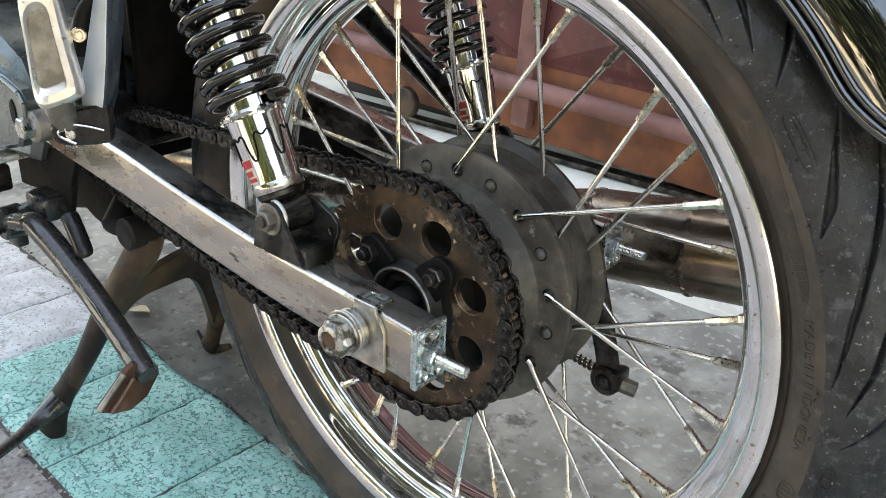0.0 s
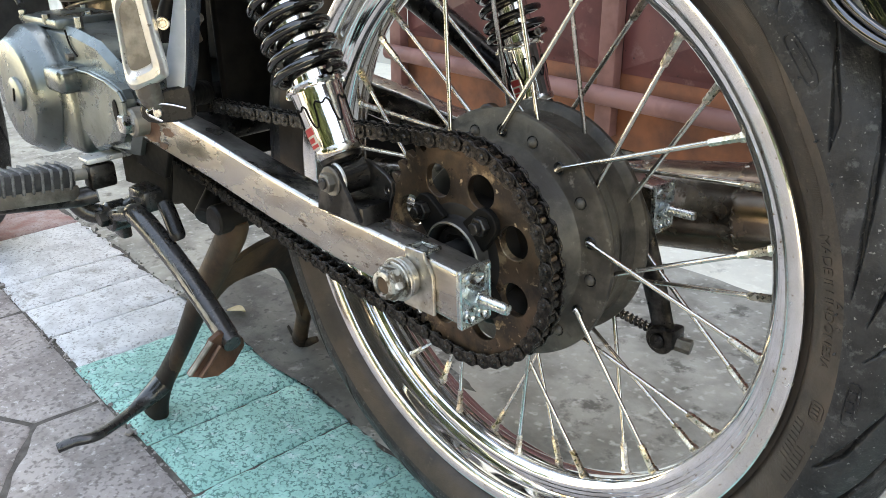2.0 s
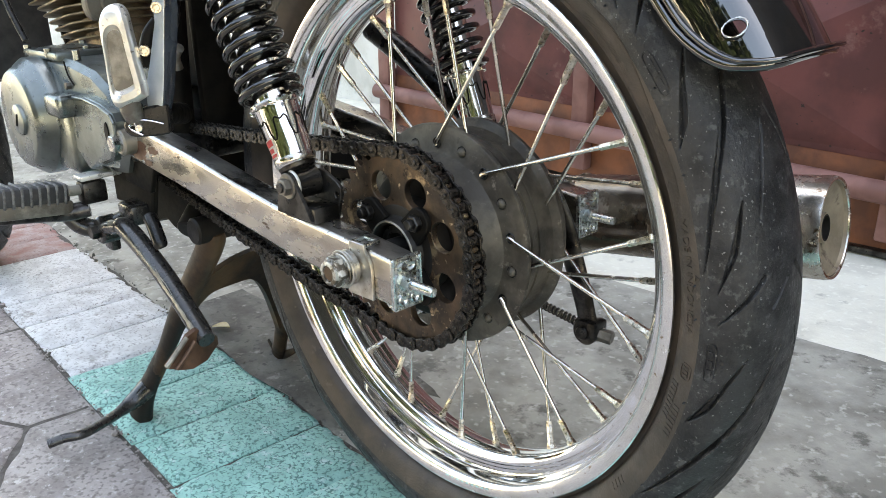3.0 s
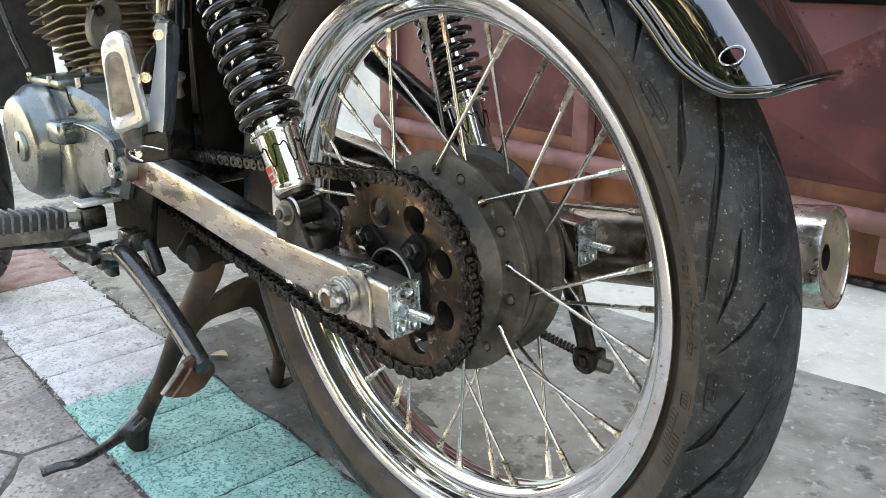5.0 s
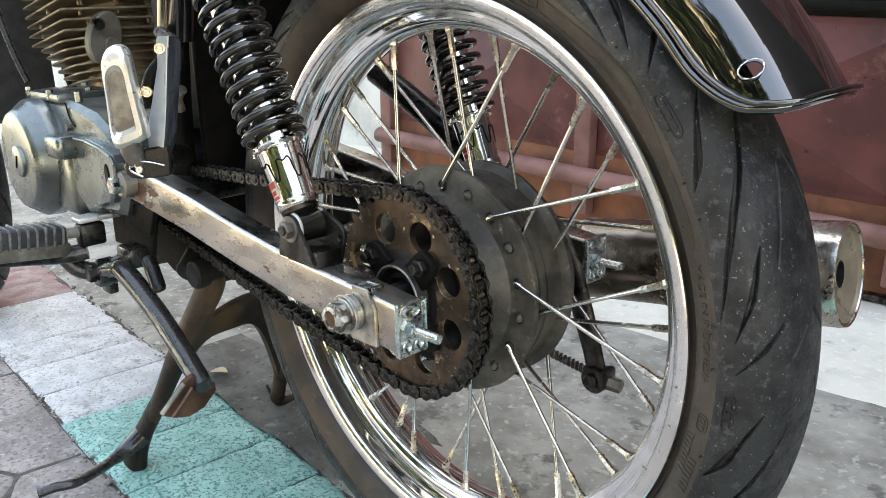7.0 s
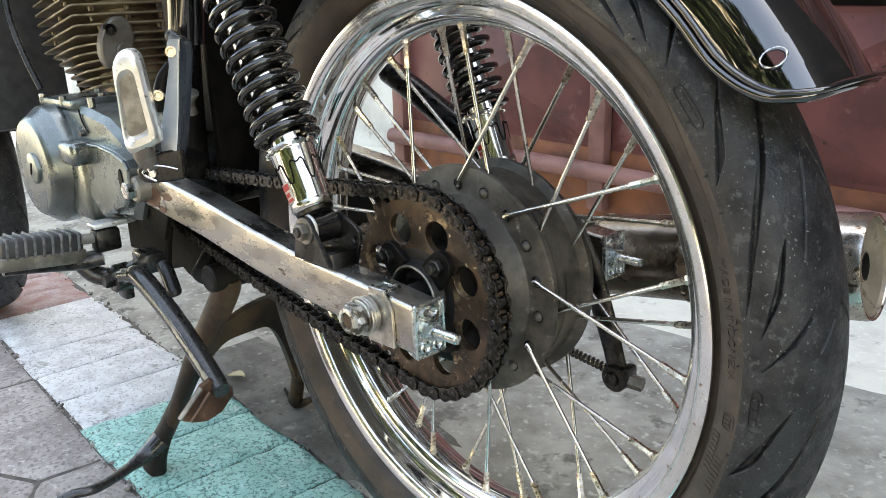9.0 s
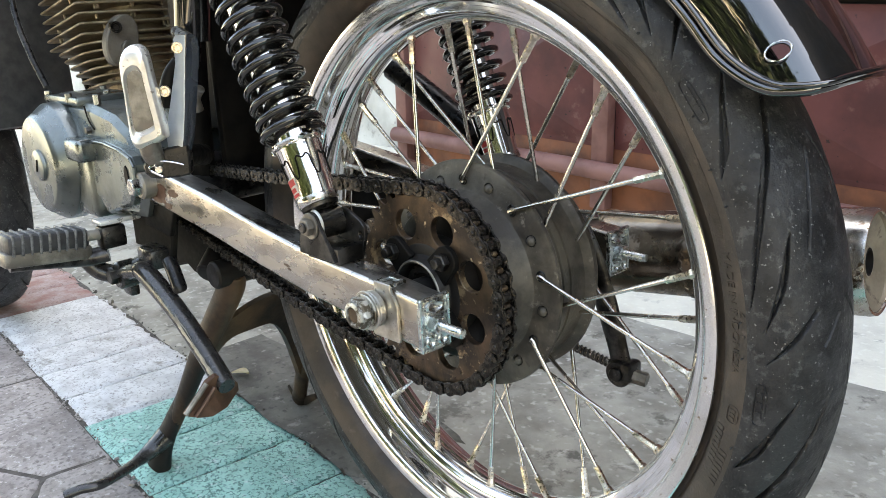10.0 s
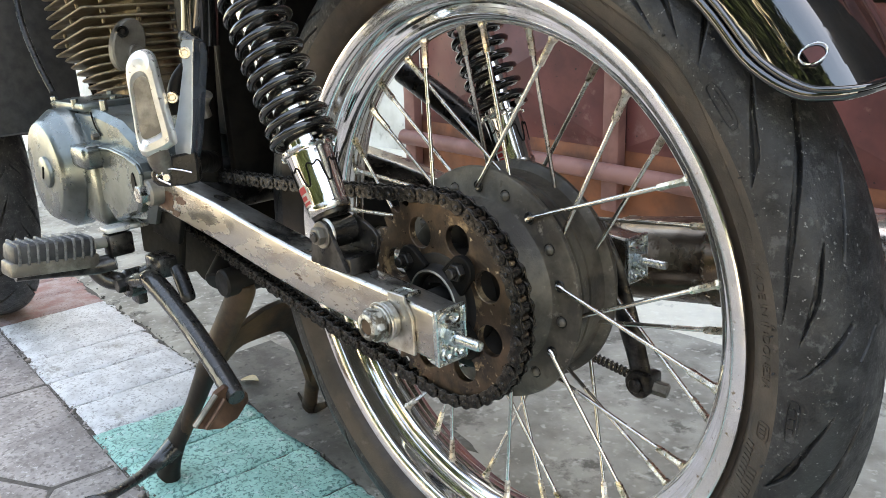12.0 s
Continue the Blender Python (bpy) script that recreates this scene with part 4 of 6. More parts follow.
def sprocket(parent):
    out = []
    st = 2 * math.pi / TEETH
    for k in range(TEETH):
        a0 = A_BOT + st * (k + 0.5)
        for f, r in ((-0.5, RP - 0.0044), (-0.34, RP - 0.0038), (-0.22, RP - 0.0005), (-0.10, RP + 0.0030), (0.10, RP + 0.0030), (0.22, RP - 0.0005), (0.34, RP - 0.0038)):
            out.append((r * math.cos(a0 + f * st), r * math.sin(a0 + f * st)))
    holes = [(0, 0, 0.0335)] + [(0.0540 * math.cos(radians(22.5 + 45 * k)), 0.0540 * math.sin(radians(22.5 + 45 * k)), 0.0122) for k in range(8)]
    ob = part("rear_sprocket", plate(out, 0.0060, holes, bevel=0.0004), SPROCKET_RUST, parent, "rusty brown steel rear sprocket with round holes", at(0, SY - 0.0030, ZA), smooth=30)
    # lugs, studs and nuts that hold it on the hub
    for k in range(4):
        a = radians(47 + 90 * k)
        cx, cz = 0.0408 * math.cos(a), 0.0408 * math.sin(a)
        lug = [(cx * 0.62 - 0.013 * math.sin(a), cz * 0.62 + 0.013 * math.cos(a)), (cx * 0.62 + 0.013 * math.sin(a), cz * 0.62 - 0.013 * math.cos(a))]
        for j in range(9):
            b = a - math.pi / 2 + math.pi * j / 8
            lug.append((cx + 0.0115 * math.cos(b), cz + 0.0115 * math.sin(b)))
        part("lug", plate(lug, 0.0055, bevel=0.0008), BLACK_SATIN, ob, "black lock tab", at(0, -0.0058, 0), smooth=30)
        nut = part("nut", hexbar((cx, -0.0058, cz), (cx, -0.0120, cz), 0.0070), DARK_STEEL, ob)
        part("stud", rod((cx, -0.012, cz), (cx, -0.0165, cz), 0.0042), DARK_STEEL, ob)
    return ob


rear_sprocket = sprocket(bike)
carrier = part("sprocket_carrier", lathe([(-0.0335, 0.062), (-0.0350, 0.060), (-0.0350, 0.0400), (-0.0480, 0.0388), (-0.0545, 0.0372), (-0.0552, 0.0360), (-0.0555, 0.0290), (-0.0575, 0.0272), (-0.0632, 0.0266), (-0.0642, 0.0256), (-0.0642, 0.0240), (-0.0632, 0.0232), (-0.0530, 0.0228), (-0.0530, 0.0)], 64), STAND_DARK, bike, "black sprocket carrier with bearing seat", AXLE)
part("bearing", lathe([(-0.0638, 0.0262), (-0.0647, 0.0257), (-0.0649, 0.0250), (-0.0642, 0.0246)], 48), PEG_METAL, carrier, "worn bright edge of the bearing seat")
part("seal", lathe([(-0.0560, 0.0206), (-0.0575, 0.0200), (-0.0575, 0.0150), (-0.0560, 0.0140)], 40), DARK_STEEL, carrier, "greasy bearing seal")
part("spacer", rod((0, -0.050, 0), (0, -0.079, 0), 0.0108, sides=28), DARK_STEEL, carrier, "dark steel axle spacer")


def chain_path():
    """The chain's line round both sprockets, as points one pitch apart."""
    A, B = Vector((0, ZA)), Vector(FRONT_C)

    def on(c, r, a):
        return c + r * Vector((math.cos(a), math.sin(a)))

    poly, n = [], 120
    span = (A_TOP - A_BOT) % (2 * math.pi)
    poly += [on(A, RP, A_BOT + span * i / n) for i in range(n + 1)]
    for i in range(1, 40):
        f = i / 40
        p = on(A, RP, A_TOP).lerp(on(B, RFS, A_TOP), f)
        poly.append(p - Vector((0, 0.0035 * math.sin(math.pi * f))))
    span = (A_BOT - A_TOP) % (2 * math.pi)
    poly += [on(B, RFS, A_TOP + span * i / n) for i in range(n + 1)]
    for i in range(1, 40):
        f = i / 40
        p = on(B, RFS, A_BOT).lerp(on(A, RP, A_BOT), f)
        poly.append(p - Vector((0, 0.007 * math.sin(math.pi * f))))
    poly.append(poly[0])
    total = sum((b - a).length for a, b in zip(poly, poly[1:]))
    count = int(total / PITCH_C / 2 + 0.5) * 2
    step = total / count
    out, acc, want = [], 0.0, 0.0
    for a, b in zip(poly, poly[1:]):
        s = (b - a).length
        while want <= acc + s and len(out) < count:
            out.append(a.lerp(b, (want - acc) / s))
            want += step
        acc += s
    return out


def link_outline(waist=0.0043, r=0.0057):
    pts = []
    h = PITCH_C / 2
    for k in range(9):
        a = radians(-112 + 224 * k / 8)
        pts.append((h + r * math.cos(a), r * math.sin(a)))
    pts.append((0, waist))
    for k in range(9):
        a = radians(68 + 224 * k / 8)
        pts.append((-h + r * math.cos(a), r * math.sin(a)))
    pts.append((0, -waist))
    return pts


def chain(parent):
    pts = chain_path()
    c = FRONT_C
    whole = part("drive_chain", rod((c[0], SY - 0.003, c[1]), (c[0], SY + 0.003, c[1]), 0.026, sides=30), CHAIN_STEEL, parent, "greasy dark steel roller chain")
    meshes = []
    for inner in (True, False):
        y = 0.0042 if inner else 0.0060
        bm = plate(link_outline(), 0.0015, bevel=0.0003)
        bmesh.ops.translate(bm, vec=(0, -y - 0.0015, 0), verts=bm.verts)
        add(bm, plate(link_outline(), 0.0015, bevel=0.0003), at(0, y, 0))
        for s in (-1, 1):
            if inner:
                add(bm, rod((s * PITCH_C / 2, -0.0045, 0), (s * PITCH_C / 2, 0.0045, 0), 0.0042, sides=14))
            else:
                add(bm, rod((s * PITCH_C / 2, -0.0088, 0), (s * PITCH_C / 2, 0.0088, 0), 0.0022, sides=10, cap=0.4))
        meshes.append(mesh_of("chain_link", bm))
    n = len(pts)
    for i in range(n):
        a, b = pts[i], pts[(i + 1) % n]
        m, d = (a + b) / 2, b - a
        part_of("chain_link", meshes[i % 2], CHAIN_STEEL, whole, m=at(m.x, SY, m.y) @ Matrix.Rotation(-math.atan2(d.y, d.x), 4, "Y"), smooth=30)


chain(bike)

# ---- swingarm ----
ARM_LINE = [(0.045, 0.3352), (-0.012, 0.3405), (-0.060, 0.3438), (-0.098, 0.3475), (-0.17, 0.3575), (-0.26, 0.372), (-0.35, 0.3835), (-0.385, 0.3880)]


def swingarm(y0, y1, label):
    secs = []
    b = 0.0032
    for i, (x, z) in enumerate(ARM_LINE):
        h = 0.0190
        ring = []
        for cy, cz, a0 in ((y1 - b, h - b, 0), (y0 + b, h - b, 90), (y0 + b, -h + b, 180), (y1 - b, -h + b, 270)):
            for k in range(6):
                a = radians(a0 + 18 * k)
                ring.append((x, cy + b * math.cos(a), z + cz + b * math.sin(a)))
        secs.append(ring)
    bm = loft(secs)
    bm.normal_update()
    # near top edge in pale metal: its wear and its bright highlight together
    for f in bm.faces:
        if f.normal.z > 0.97 and y0 < 0 and f.calc_center_median().x < 0.02:
            f.material_index = 1
        elif f.normal.z > 0.3 and f.normal.y < -0.3 and f.calc_center_median().x < 0.0:
            f.material_index = 2
    ob = part("swingarm", bm, ARM, bike, label, smooth=25)
    ob.data.materials.append(ARM_GREASE)
    ob.data.materials.append(WHITE_METAL)
    return ob


left_arm = swingarm(-0.103, -0.0775, "bare worn steel box-section swingarm")
# flaking rust at the pivot end
for cx, cz, rx, rz, seed in ((-0.362, 0.3800, 0.021, 0.0105, 1.0), (-0.328, 0.3840, 0.010, 0.0045, 4.0), (-0.341, 0.3695, 0.008, 0.0035, 7.0)):
    flake = []
    for k in range(40):
        a = 2 * math.pi * k / 40
        w = 1 + 0.42 * noise.noise((math.cos(a) * 1.7, math.sin(a) * 1.7, seed)) + 0.20 * noise.noise((math.cos(a) * 6, math.sin(a) * 6, seed))
        flake.append((cx + rx * w * math.cos(a), cz + rz * w * math.sin(a)))
    part("rust_flake", plate(flake, 0.0006), PAD_RUST, left_arm, "brown flaking rust", at(0, -0.1034, 0), smooth=0)
right_arm = swingarm(0.118, 0.1435, "bare worn steel box-section swingarm")
part("pivot_tube", rod((-0.392, -0.100, 0.386), (-0.392, 0.142, 0.386), 0.024, sides=28), DARK_STEEL, left_arm, "dark swingarm pivot tube")
part("cross_tube", rod((-0.335, -0.085, 0.380), (-0.335, 0.125, 0.380), 0.017, sides=24), DARK_STEEL, left_arm)


def adjuster(arm, y0, y1, out):
    """End cap, stud and nut at the arm's open end, with the axle's saddle, washer and nut; out is -1 on the near side."""
    yc = (y0 + y1) / 2
    cap = part("end_cap", box(0.0026, y1 - y0 + 0.003, 0.0405, 0.0012, (0.0463, yc, 0.3352)), ZINC, arm, "zinc-plated end cap")
    lobe = [(0.0, 0.0072), (0.0018, 0.0064), (0.0024, 0.0050), (0.0012, 0.0034), (0.0004, 0.0)]
    for dy, z, wide in ((0.0, 0.3352 + 0.0128, 1.35), (-0.0058, 0.3352 - 0.0132, 0.72), (0.0058, 0.3352 - 0.0132, 0.72)):
        part("pressed_lobe", lathe(lobe, 24, "X"), ZINC, cap, m=at(0.0475, yc + dy, z) @ Matrix.Diagonal((1, wide, 0.72, 1)))
    rim_bm = bmesh.new()
    hw, hh = (y1 - y0) / 2 + 0.0006, 0.0195
    for (ya, za), (yb, zb) in (((-hw, hh), (hw, hh)), ((hw, hh), (hw, -hh)), ((hw, -hh), (-hw, -hh)), ((-hw, -hh), (-hw, hh))):
        add(rim_bm, rod((0.0482, yc + ya, 0.3352 + za), (0.0482, yc + yb, 0.3352 + zb), 0.0014, sides=8))
    part("lip", rim_bm, ZINC, cap)
    part("nut", hexbar((0.047, yc, 0.3345), (0.0555, yc, 0.3343), 0.0072), ZINC, cap)
    st = bmesh.new()
    prof = [(0.0, 0.0)]
    for k in range(24):
        prof += [(0.0012 * k, 0.0039), (0.0012 * k + 0.0006, 0.0035)]
    prof += [(0.0292, 0.0036), (0.0298, 0.0028), (0.0298, 0.0)]
    add(st, lathe(prof, 16, "X"), at(0.0475, yc, 0.3338))
    part("stud", st, ZINC, cap, "threaded adjuster stud")
    yo = y0 if out < 0 else y1
    # saddle over the arm
    w = 0.0335
    x = 0.0085
    zt = 0.3352 + 0.0190 + 0.004
    yp = yo + out * 0.0028 if out < 0 else yo
    side = [(x - 0.0090, zt + 0.0030), (x - 0.0100, 0.3520), (x - w / 2, 0.3450), (x - w / 2, 0.3270), (x - w / 2 + 0.004, 0.3175), (x + w / 2, 0.3175), (x + w / 2, 0.3455), (x + w / 2 - 0.0045, 0.3535), (x + 0.0095, 0.3565), (x + 0.0092, zt + 0.0030)]
    part("saddle", plate(side, 0.0028, bevel=0.0006), DULL_ZINC, arm, "worn zinc axle adjuster plate", at(0, yp, 0), smooth=30)
    # its open loop folded over the arm
    loop = [(x - 0.0080, yo), (x - 0.0080, yo - out * 0.0120), (x + 0.0080, yo - out * 0.0120), (x + 0.0080, yo), (x - 0.0080, yo)]
    fr = bmesh.new()
    for (xa, ya), (xb, yb) in zip(loop, loop[1:]):
        add(fr, box(abs(xb - xa) + 0.0034, abs(yb - ya) + 0.0034, 0.0030, 0.0009, ((xa + xb) / 2, (ya + yb) / 2, zt + 0.0016)))
    part("saddle_loop", fr, ZINC, arm, "bright open loop over the arm")
    part("axle_spacer", rod((0, yo + out * 0.002, ZA), (0, yo + out * 0.0100, ZA), 0.0140, sides=32), DULL_ZINC, arm, "dull axle spacer")
    part("washer", rod((0, yo + out * 0.0100, ZA), (0, yo + out * 0.0120, ZA), 0.0152, sides=32, cap=0.06), DULL_ZINC, arm)
    part("washer", rod((0, yo + out * 0.0120, ZA), (0, yo + out * 0.0136, ZA), 0.0134, sides=32, cap=0.06), CORRODED, arm)
    nut = part("axle_nut", hexbar((0, yo + out * 0.0136, ZA), (0, yo + out * 0.0220, ZA), 0.0128), CORRODED, arm, "corroded axle nut", smooth=20)
    part("nut_collar", lathe([(0.0, 0.0102), (0.0024, 0.0098), (0.0032, 0.0086), (0.0032, 0.0066), (0.0006, 0.0062)], 24), CORRODED, nut, m=at(0, yo + out * 0.0218, ZA) @ Matrix.Rotation(math.pi if out < 0 else 0, 4, "X"))
    part("axle_end", rod((0, yo + out * 0.0205, ZA), (0, yo + out * 0.0240, ZA), 0.0062, sides=20), STAND_RUST, nut)


adjuster(left_arm, -0.103, -0.0775, -1)
adjuster(right_arm, 0.118, 0.1435, 1)


def shock_mount(arm, s, yn, yf):
    """Two welded ears on the arm and the shock's eye between them; s is +1 on the near side."""
    near = [(-0.0945, 0.3660), (-0.0925, 0.3760), (-0.0890, 0.3910), (-0.0835, 0.3985), (-0.0755, 0.4020), (-0.0690, 0.4000), (-0.0640, 0.3930), (-0.0460, 0.3655)]
    part("ear", plate(near, 0.0035, bevel=0.0005), DARK_STEEL, arm, "dark welded shock mount plate", at(0, yn - 0.0035 if s > 0 else yn, 0), smooth=30)
    far = [(-0.0800, 0.360), (-0.0850, 0.388), (-0.0800, 0.3985), (-0.0700, 0.4015), (-0.0590, 0.3985), (-0.0475, 0.3935), (-0.0425, 0.3890), (-0.0420, 0.3830), (-0.0460, 0.3720), (-0.0500, 0.3600)]
    part("ear", plate(far, 0.0035, [(-0.0480, 0.3825, 0.0026)], bevel=0.0005), DARK_STEEL, arm, "dark welded shock mount plate with a hole", at(0, yf, 0), smooth=30)
    part("mount_base", box(0.042, abs(yf - yn), 0.013, 0.0010, (-0.0670, (yn + yf) / 2, 0.3690)), DARK_STEEL, arm)
    part("bolt", hexbar((-0.0750, yn - s * 0.0035, 0.391), (-0.0750, yn - s * 0.0105, 0.391), 0.0074), PEG_METAL, arm, "greasy hexagon shock bolt")
    part("bolt_tip", rod((-0.0750, yn - s * 0.0100, 0.391), (-0.0750, yn - s * 0.0125, 0.391), 0.0042), DARK_STEEL, arm)
    part("washer", rod((-0.0750, yn - s * 0.003, 0.391), (-0.0750, yn - s * 0.0050, 0.391), 0.0108, sides=28), PEG_METAL, arm)


shock_mount(left_arm, 1, -0.1035, -0.0790)
shock_mount(right_arm, -1, 0.1435, 0.1160)


def shock(y, label, base=(-0.0755, 0.391), lean=0.452):
    base = Vector((base[0], y, base[1]))
    d = Vector((-lean, 0, math.sqrt(1 - lean * lean))).normalized()
    X = Vector((0, 1, 0)).cross(d)
    M = Matrix.Translation(base) @ Matrix((X, Vector((0, 1, 0)), d)).transposed().to_4x4()
    body = part("shock_absorber", lathe([(0.012, 0), (0.012, 0.0105), (0.30, 0.0105), (0.30, 0.0)], 28, "Z"), CHROME, bike, label, M)
    part("eye", lathe([(-0.0105, 0.006), (-0.0120, 0.0090), (-0.0120, 0.0115), (-0.0110, 0.0125), (0.0110, 0.0125), (0.0120, 0.0115), (0.0120, 0.009), (0.0105, 0.006)], 36), GLOSS_BLACK, body, "black shock eye with a light bush rim")
    part("bush", lathe([(-0.0122, 0.0107), (-0.0127, 0.0118), (-0.0118, 0.0127), (-0.0106, 0.0126)], 36), WHITE_METAL, body)
    # lower cover: a drawn cup with a rolled foot and a tabbed spring seat
    part("cover_foot", lathe([(0.0095, 0.0), (0.0095, 0.0110), (0.0120, 0.0150), (0.0150, 0.0158)], 48, "Z"), DARK_STEEL, body, "dark foot under the cover")
    cover = part("spring_cover", lathe([(0.0150, 0.0), (0.0150, 0.0150), (0.0165, 0.0163), (0.0195, 0.0167), (0.0210, 0.0164), (0.0225, 0.0163), (0.0330, 0.0169), (0.0480, 0.0177), (0.0640, 0.0186), (0.0655, 0.0189), (0.0670, 0.0183), (0.0670, 0.0)], 72, "Z"), CHROME, body, "chromed lower spring cover")

    def cover_r(z):
        return 0.0163 + (z - 0.0225) * 0.0554

    pts = []
    for k in range(241):
        b = 2 * math.pi * k / 240
        w = math.sin(6 * b + 1.9) - 0.35
        z = 0.0525 - 0.0150 * min(1.0, w * 1.7) ** 0.55 if w > 0 else 0.0525 + 0.0022 * math.sin(math.pi * min(1.0, -w / 1.35))
        r = cover_r(z) + 0.00015
        pts.append((r * math.cos(b), r * math.sin(b), z))
    part("crown_edge", tube(pts, 0.0007, 6, per=1), BLACK_SATIN, cover, "dark scalloped crown edge")
    part("base_band", lathe([(0.0163, 0.0166), (0.0170, 0.0172), (0.0205, 0.0173), (0.0222, 0.0168)], 48, "Z"), SCUFFED_CHROME, cover, "scuffed pale band at the cover's foot")
    # red and cream sticker
    for z0, z1, mat, a0, da in ((0.0240, 0.0405, STICKER, -96, 0.36), (0.0250, 0.0275, STICKER_RED, -96, 0.30), (0.0288, 0.0325, STICKER_RED, -99, 0.26), (0.0342, 0.0395, STICKER_RED, -97, 0.33)):
        sb = bmesh.new()
        off = 0.0003 if mat is STICKER else 0.0005
        m = 10
        rows = []
        for z in (z0, z1):
            rows.append([sb.verts.new(((cover_r(z) + off) * math.cos(a), (cover_r(z) + off) * math.sin(a), z)) for a in [radians(a0) + da * (2 * k / m - 1) for k in range(m + 1)]])
        for k in range(m):
            sb.faces.new((rows[0][k], rows[0][k + 1], rows[1][k + 1], rows[1][k]))
        part("sticker", sb, mat, cover, "red and cream maker's sticker" if mat is STICKER else "")
    part("adjuster_ring", lathe([(0.0665, 0.012), (0.0665, 0.0200), (0.0680, 0.0212), (0.0700, 0.0205), (0.0700, 0.012)], 40, "Z"), SCUFFED_CHROME, body, "chromed spring seat with bent tabs")
    tab = mesh_of("seat_tab", box(0.0022, 0.0065, 0.0042, 0.0008))
    for k in range(7):
        part_of("seat_tab", tab, CHROME, body, m=Matrix.Rotation(2 * math.pi * (k + 0.3) / 7, 4, "Z") @ at(0.0212, 0, 0.0672))
    part("sleeve", lathe([(0.070, 0.0160), (0.30, 0.0160), (0.30, 0.010)], 36, "Z"), CHROME, body, "chromed damper sleeve")
    pts = []
    R, p = 0.0240, 0.0137
    z = 0.0735
    for i in range(15 * 30 + 1):
        a = 2 * math.pi * i / 30
        pts.append((R * math.cos(a), R * math.sin(a), z))
        z += (0.0088 if i < 40 else p) / 30
    part("spring", tube(pts, 0.0035, 12, per=1, up=(0, 0, 1)), GLOSS_BLACK, body, "glossy black coil spring", smooth=60)
    return body


left_shock = shock(-0.0915, "chrome shock absorber with black coil spring")
right_shock = shock(0.1290, "chrome shock absorber with black coil spring", (-0.080, 0.3875), 0.36)


# ---- brake arm on the far side ----
def brake_side():
    arm = part("brake_arm", tube([(0.028, 0.092, 0.372), (0.048, 0.094, 0.335), (0.062, 0.096, 0.295), (0.072, 0.097, 0.262), (0.077, 0.097, 0.243)], 0.011, 12, radii=[0.013, 0.0125, 0.0115, 0.0105, 0.0105], flat=0.42, up=(0, 1, 0)), DARK_STEEL, bike, "dark steel drum brake arm")
    part("eye", rod((0.0765, 0.089, 0.239), (0.0765, 0.105, 0.239), 0.0125, sides=26), DARK_STEEL, arm)
    part("pin", rod((0.0765, 0.086, 0.239), (0.0765, 0.108, 0.239), 0.0066, sides=18), DARK_STEEL, arm)
    part("adjuster_nut", hexbar((0.084, 0.097, 0.2385), (0.100, 0.101, 0.2365), 0.0064), PEG_METAL, arm)
    part("fork", box(0.010, 0.020, 0.017, 0.003, (0.0850, 0.098, 0.242)), DARK_STEEL, arm)
    part("brake_rod", rod((-0.30, 0.085, 0.300), (0.098, 0.100, 0.2370), 0.0028, sides=10), SPOKE, arm, "thin steel brake rod")
    a, b = Vector((0.022, 0.0965, 0.2490)), Vector((0.066, 0.0985, 0.2420))
    M = along(a, b)
    L = (b - a).length
    pts = [M @ Vector((0.0036 * math.cos(2 * math.pi * i / 14), 0.0036 * math.sin(2 * math.pi * i / 14), L * i / (14 * 10))) for i in range(14 * 10 + 1)]
    part("return_spring", tube(pts, 0.0010, 6, per=1, up=(b - a)), DARK_STEEL, arm)
    part("torque_rod", rod((-0.24, 0.088, 0.275), (0.000, 0.082, 0.262), 0.006, sides=14), STAND_RUST, bike, "dark brake torque rod")


brake_side()


# ---- exhaust ----
def muffler():
    M = at(0.237, 0.209, 0.3415) @ Matrix.Rotation(radians(5.8), 4, "Z") @ Matrix.Rotation(radians(-6.5), 4, "Y")
    body = part("muffler", lathe([(-0.72, 0.0), (-0.72, 0.024), (-0.40, 0.025), (-0.330, 0.0265), (-0.290, 0.0300), (-0.262, 0.0350), (-0.240, 0.0378), (-0.230, 0.0385), (-0.150, 0.0392), (-0.147, 0.0402), (-0.144, 0.0392), (-0.06, 0.0405), (-0.0275, 0.0412), (-0.0265, 0.0420), (-0.004, 0.0425), (0.0, 0.0418), (0.0, 0.0392)], 72, "X"), MUFFLER, bike, "stained steel muffler with welded seams", M)
    part("end_cone", lathe([(0.0, 0.0395), (-0.003, 0.0385), (-0.010, 0.024), (-0.012, 0.0135), (-0.006, 0.0125), (-0.006, 0.0112)], 56, "X"), MUFFLER_TAIL, body, "beige scuffed muffler end with an outlet hole")
    part("outlet_pipe", lathe([(-0.0060, 0.0113), (-0.0058, 0.0100), (-0.10, 0.0100), (-0.10, 0.0)], 36, "X"), SOOT, body, "sooty black outlet pipe")
    part("tail_ring", lathe([(-0.0405, 0.0416), (-0.039, 0.0430), (-0.003, 0.0432), (0.0015, 0.0422), (0.0012, 0.0400), (-0.002, 0.0392)], 72, "X"), TAIL_CHROME, body, "peeling chrome tail ring with rust")
    for x in (-0.147, -0.235):
        pts = [(x + 0.0012 * math.sin(37 * a), (0.0395 if x > -0.2 else 0.0382) * math.cos(a), (0.0395 if x > -0.2 else 0.0382) * math.sin(a)) for a in [2 * math.pi * k / 90 for k in range(91)]]
        part("weld_seam", tube(pts, 0.0014, 6, per=1), MUFFLER, body)


muffler()


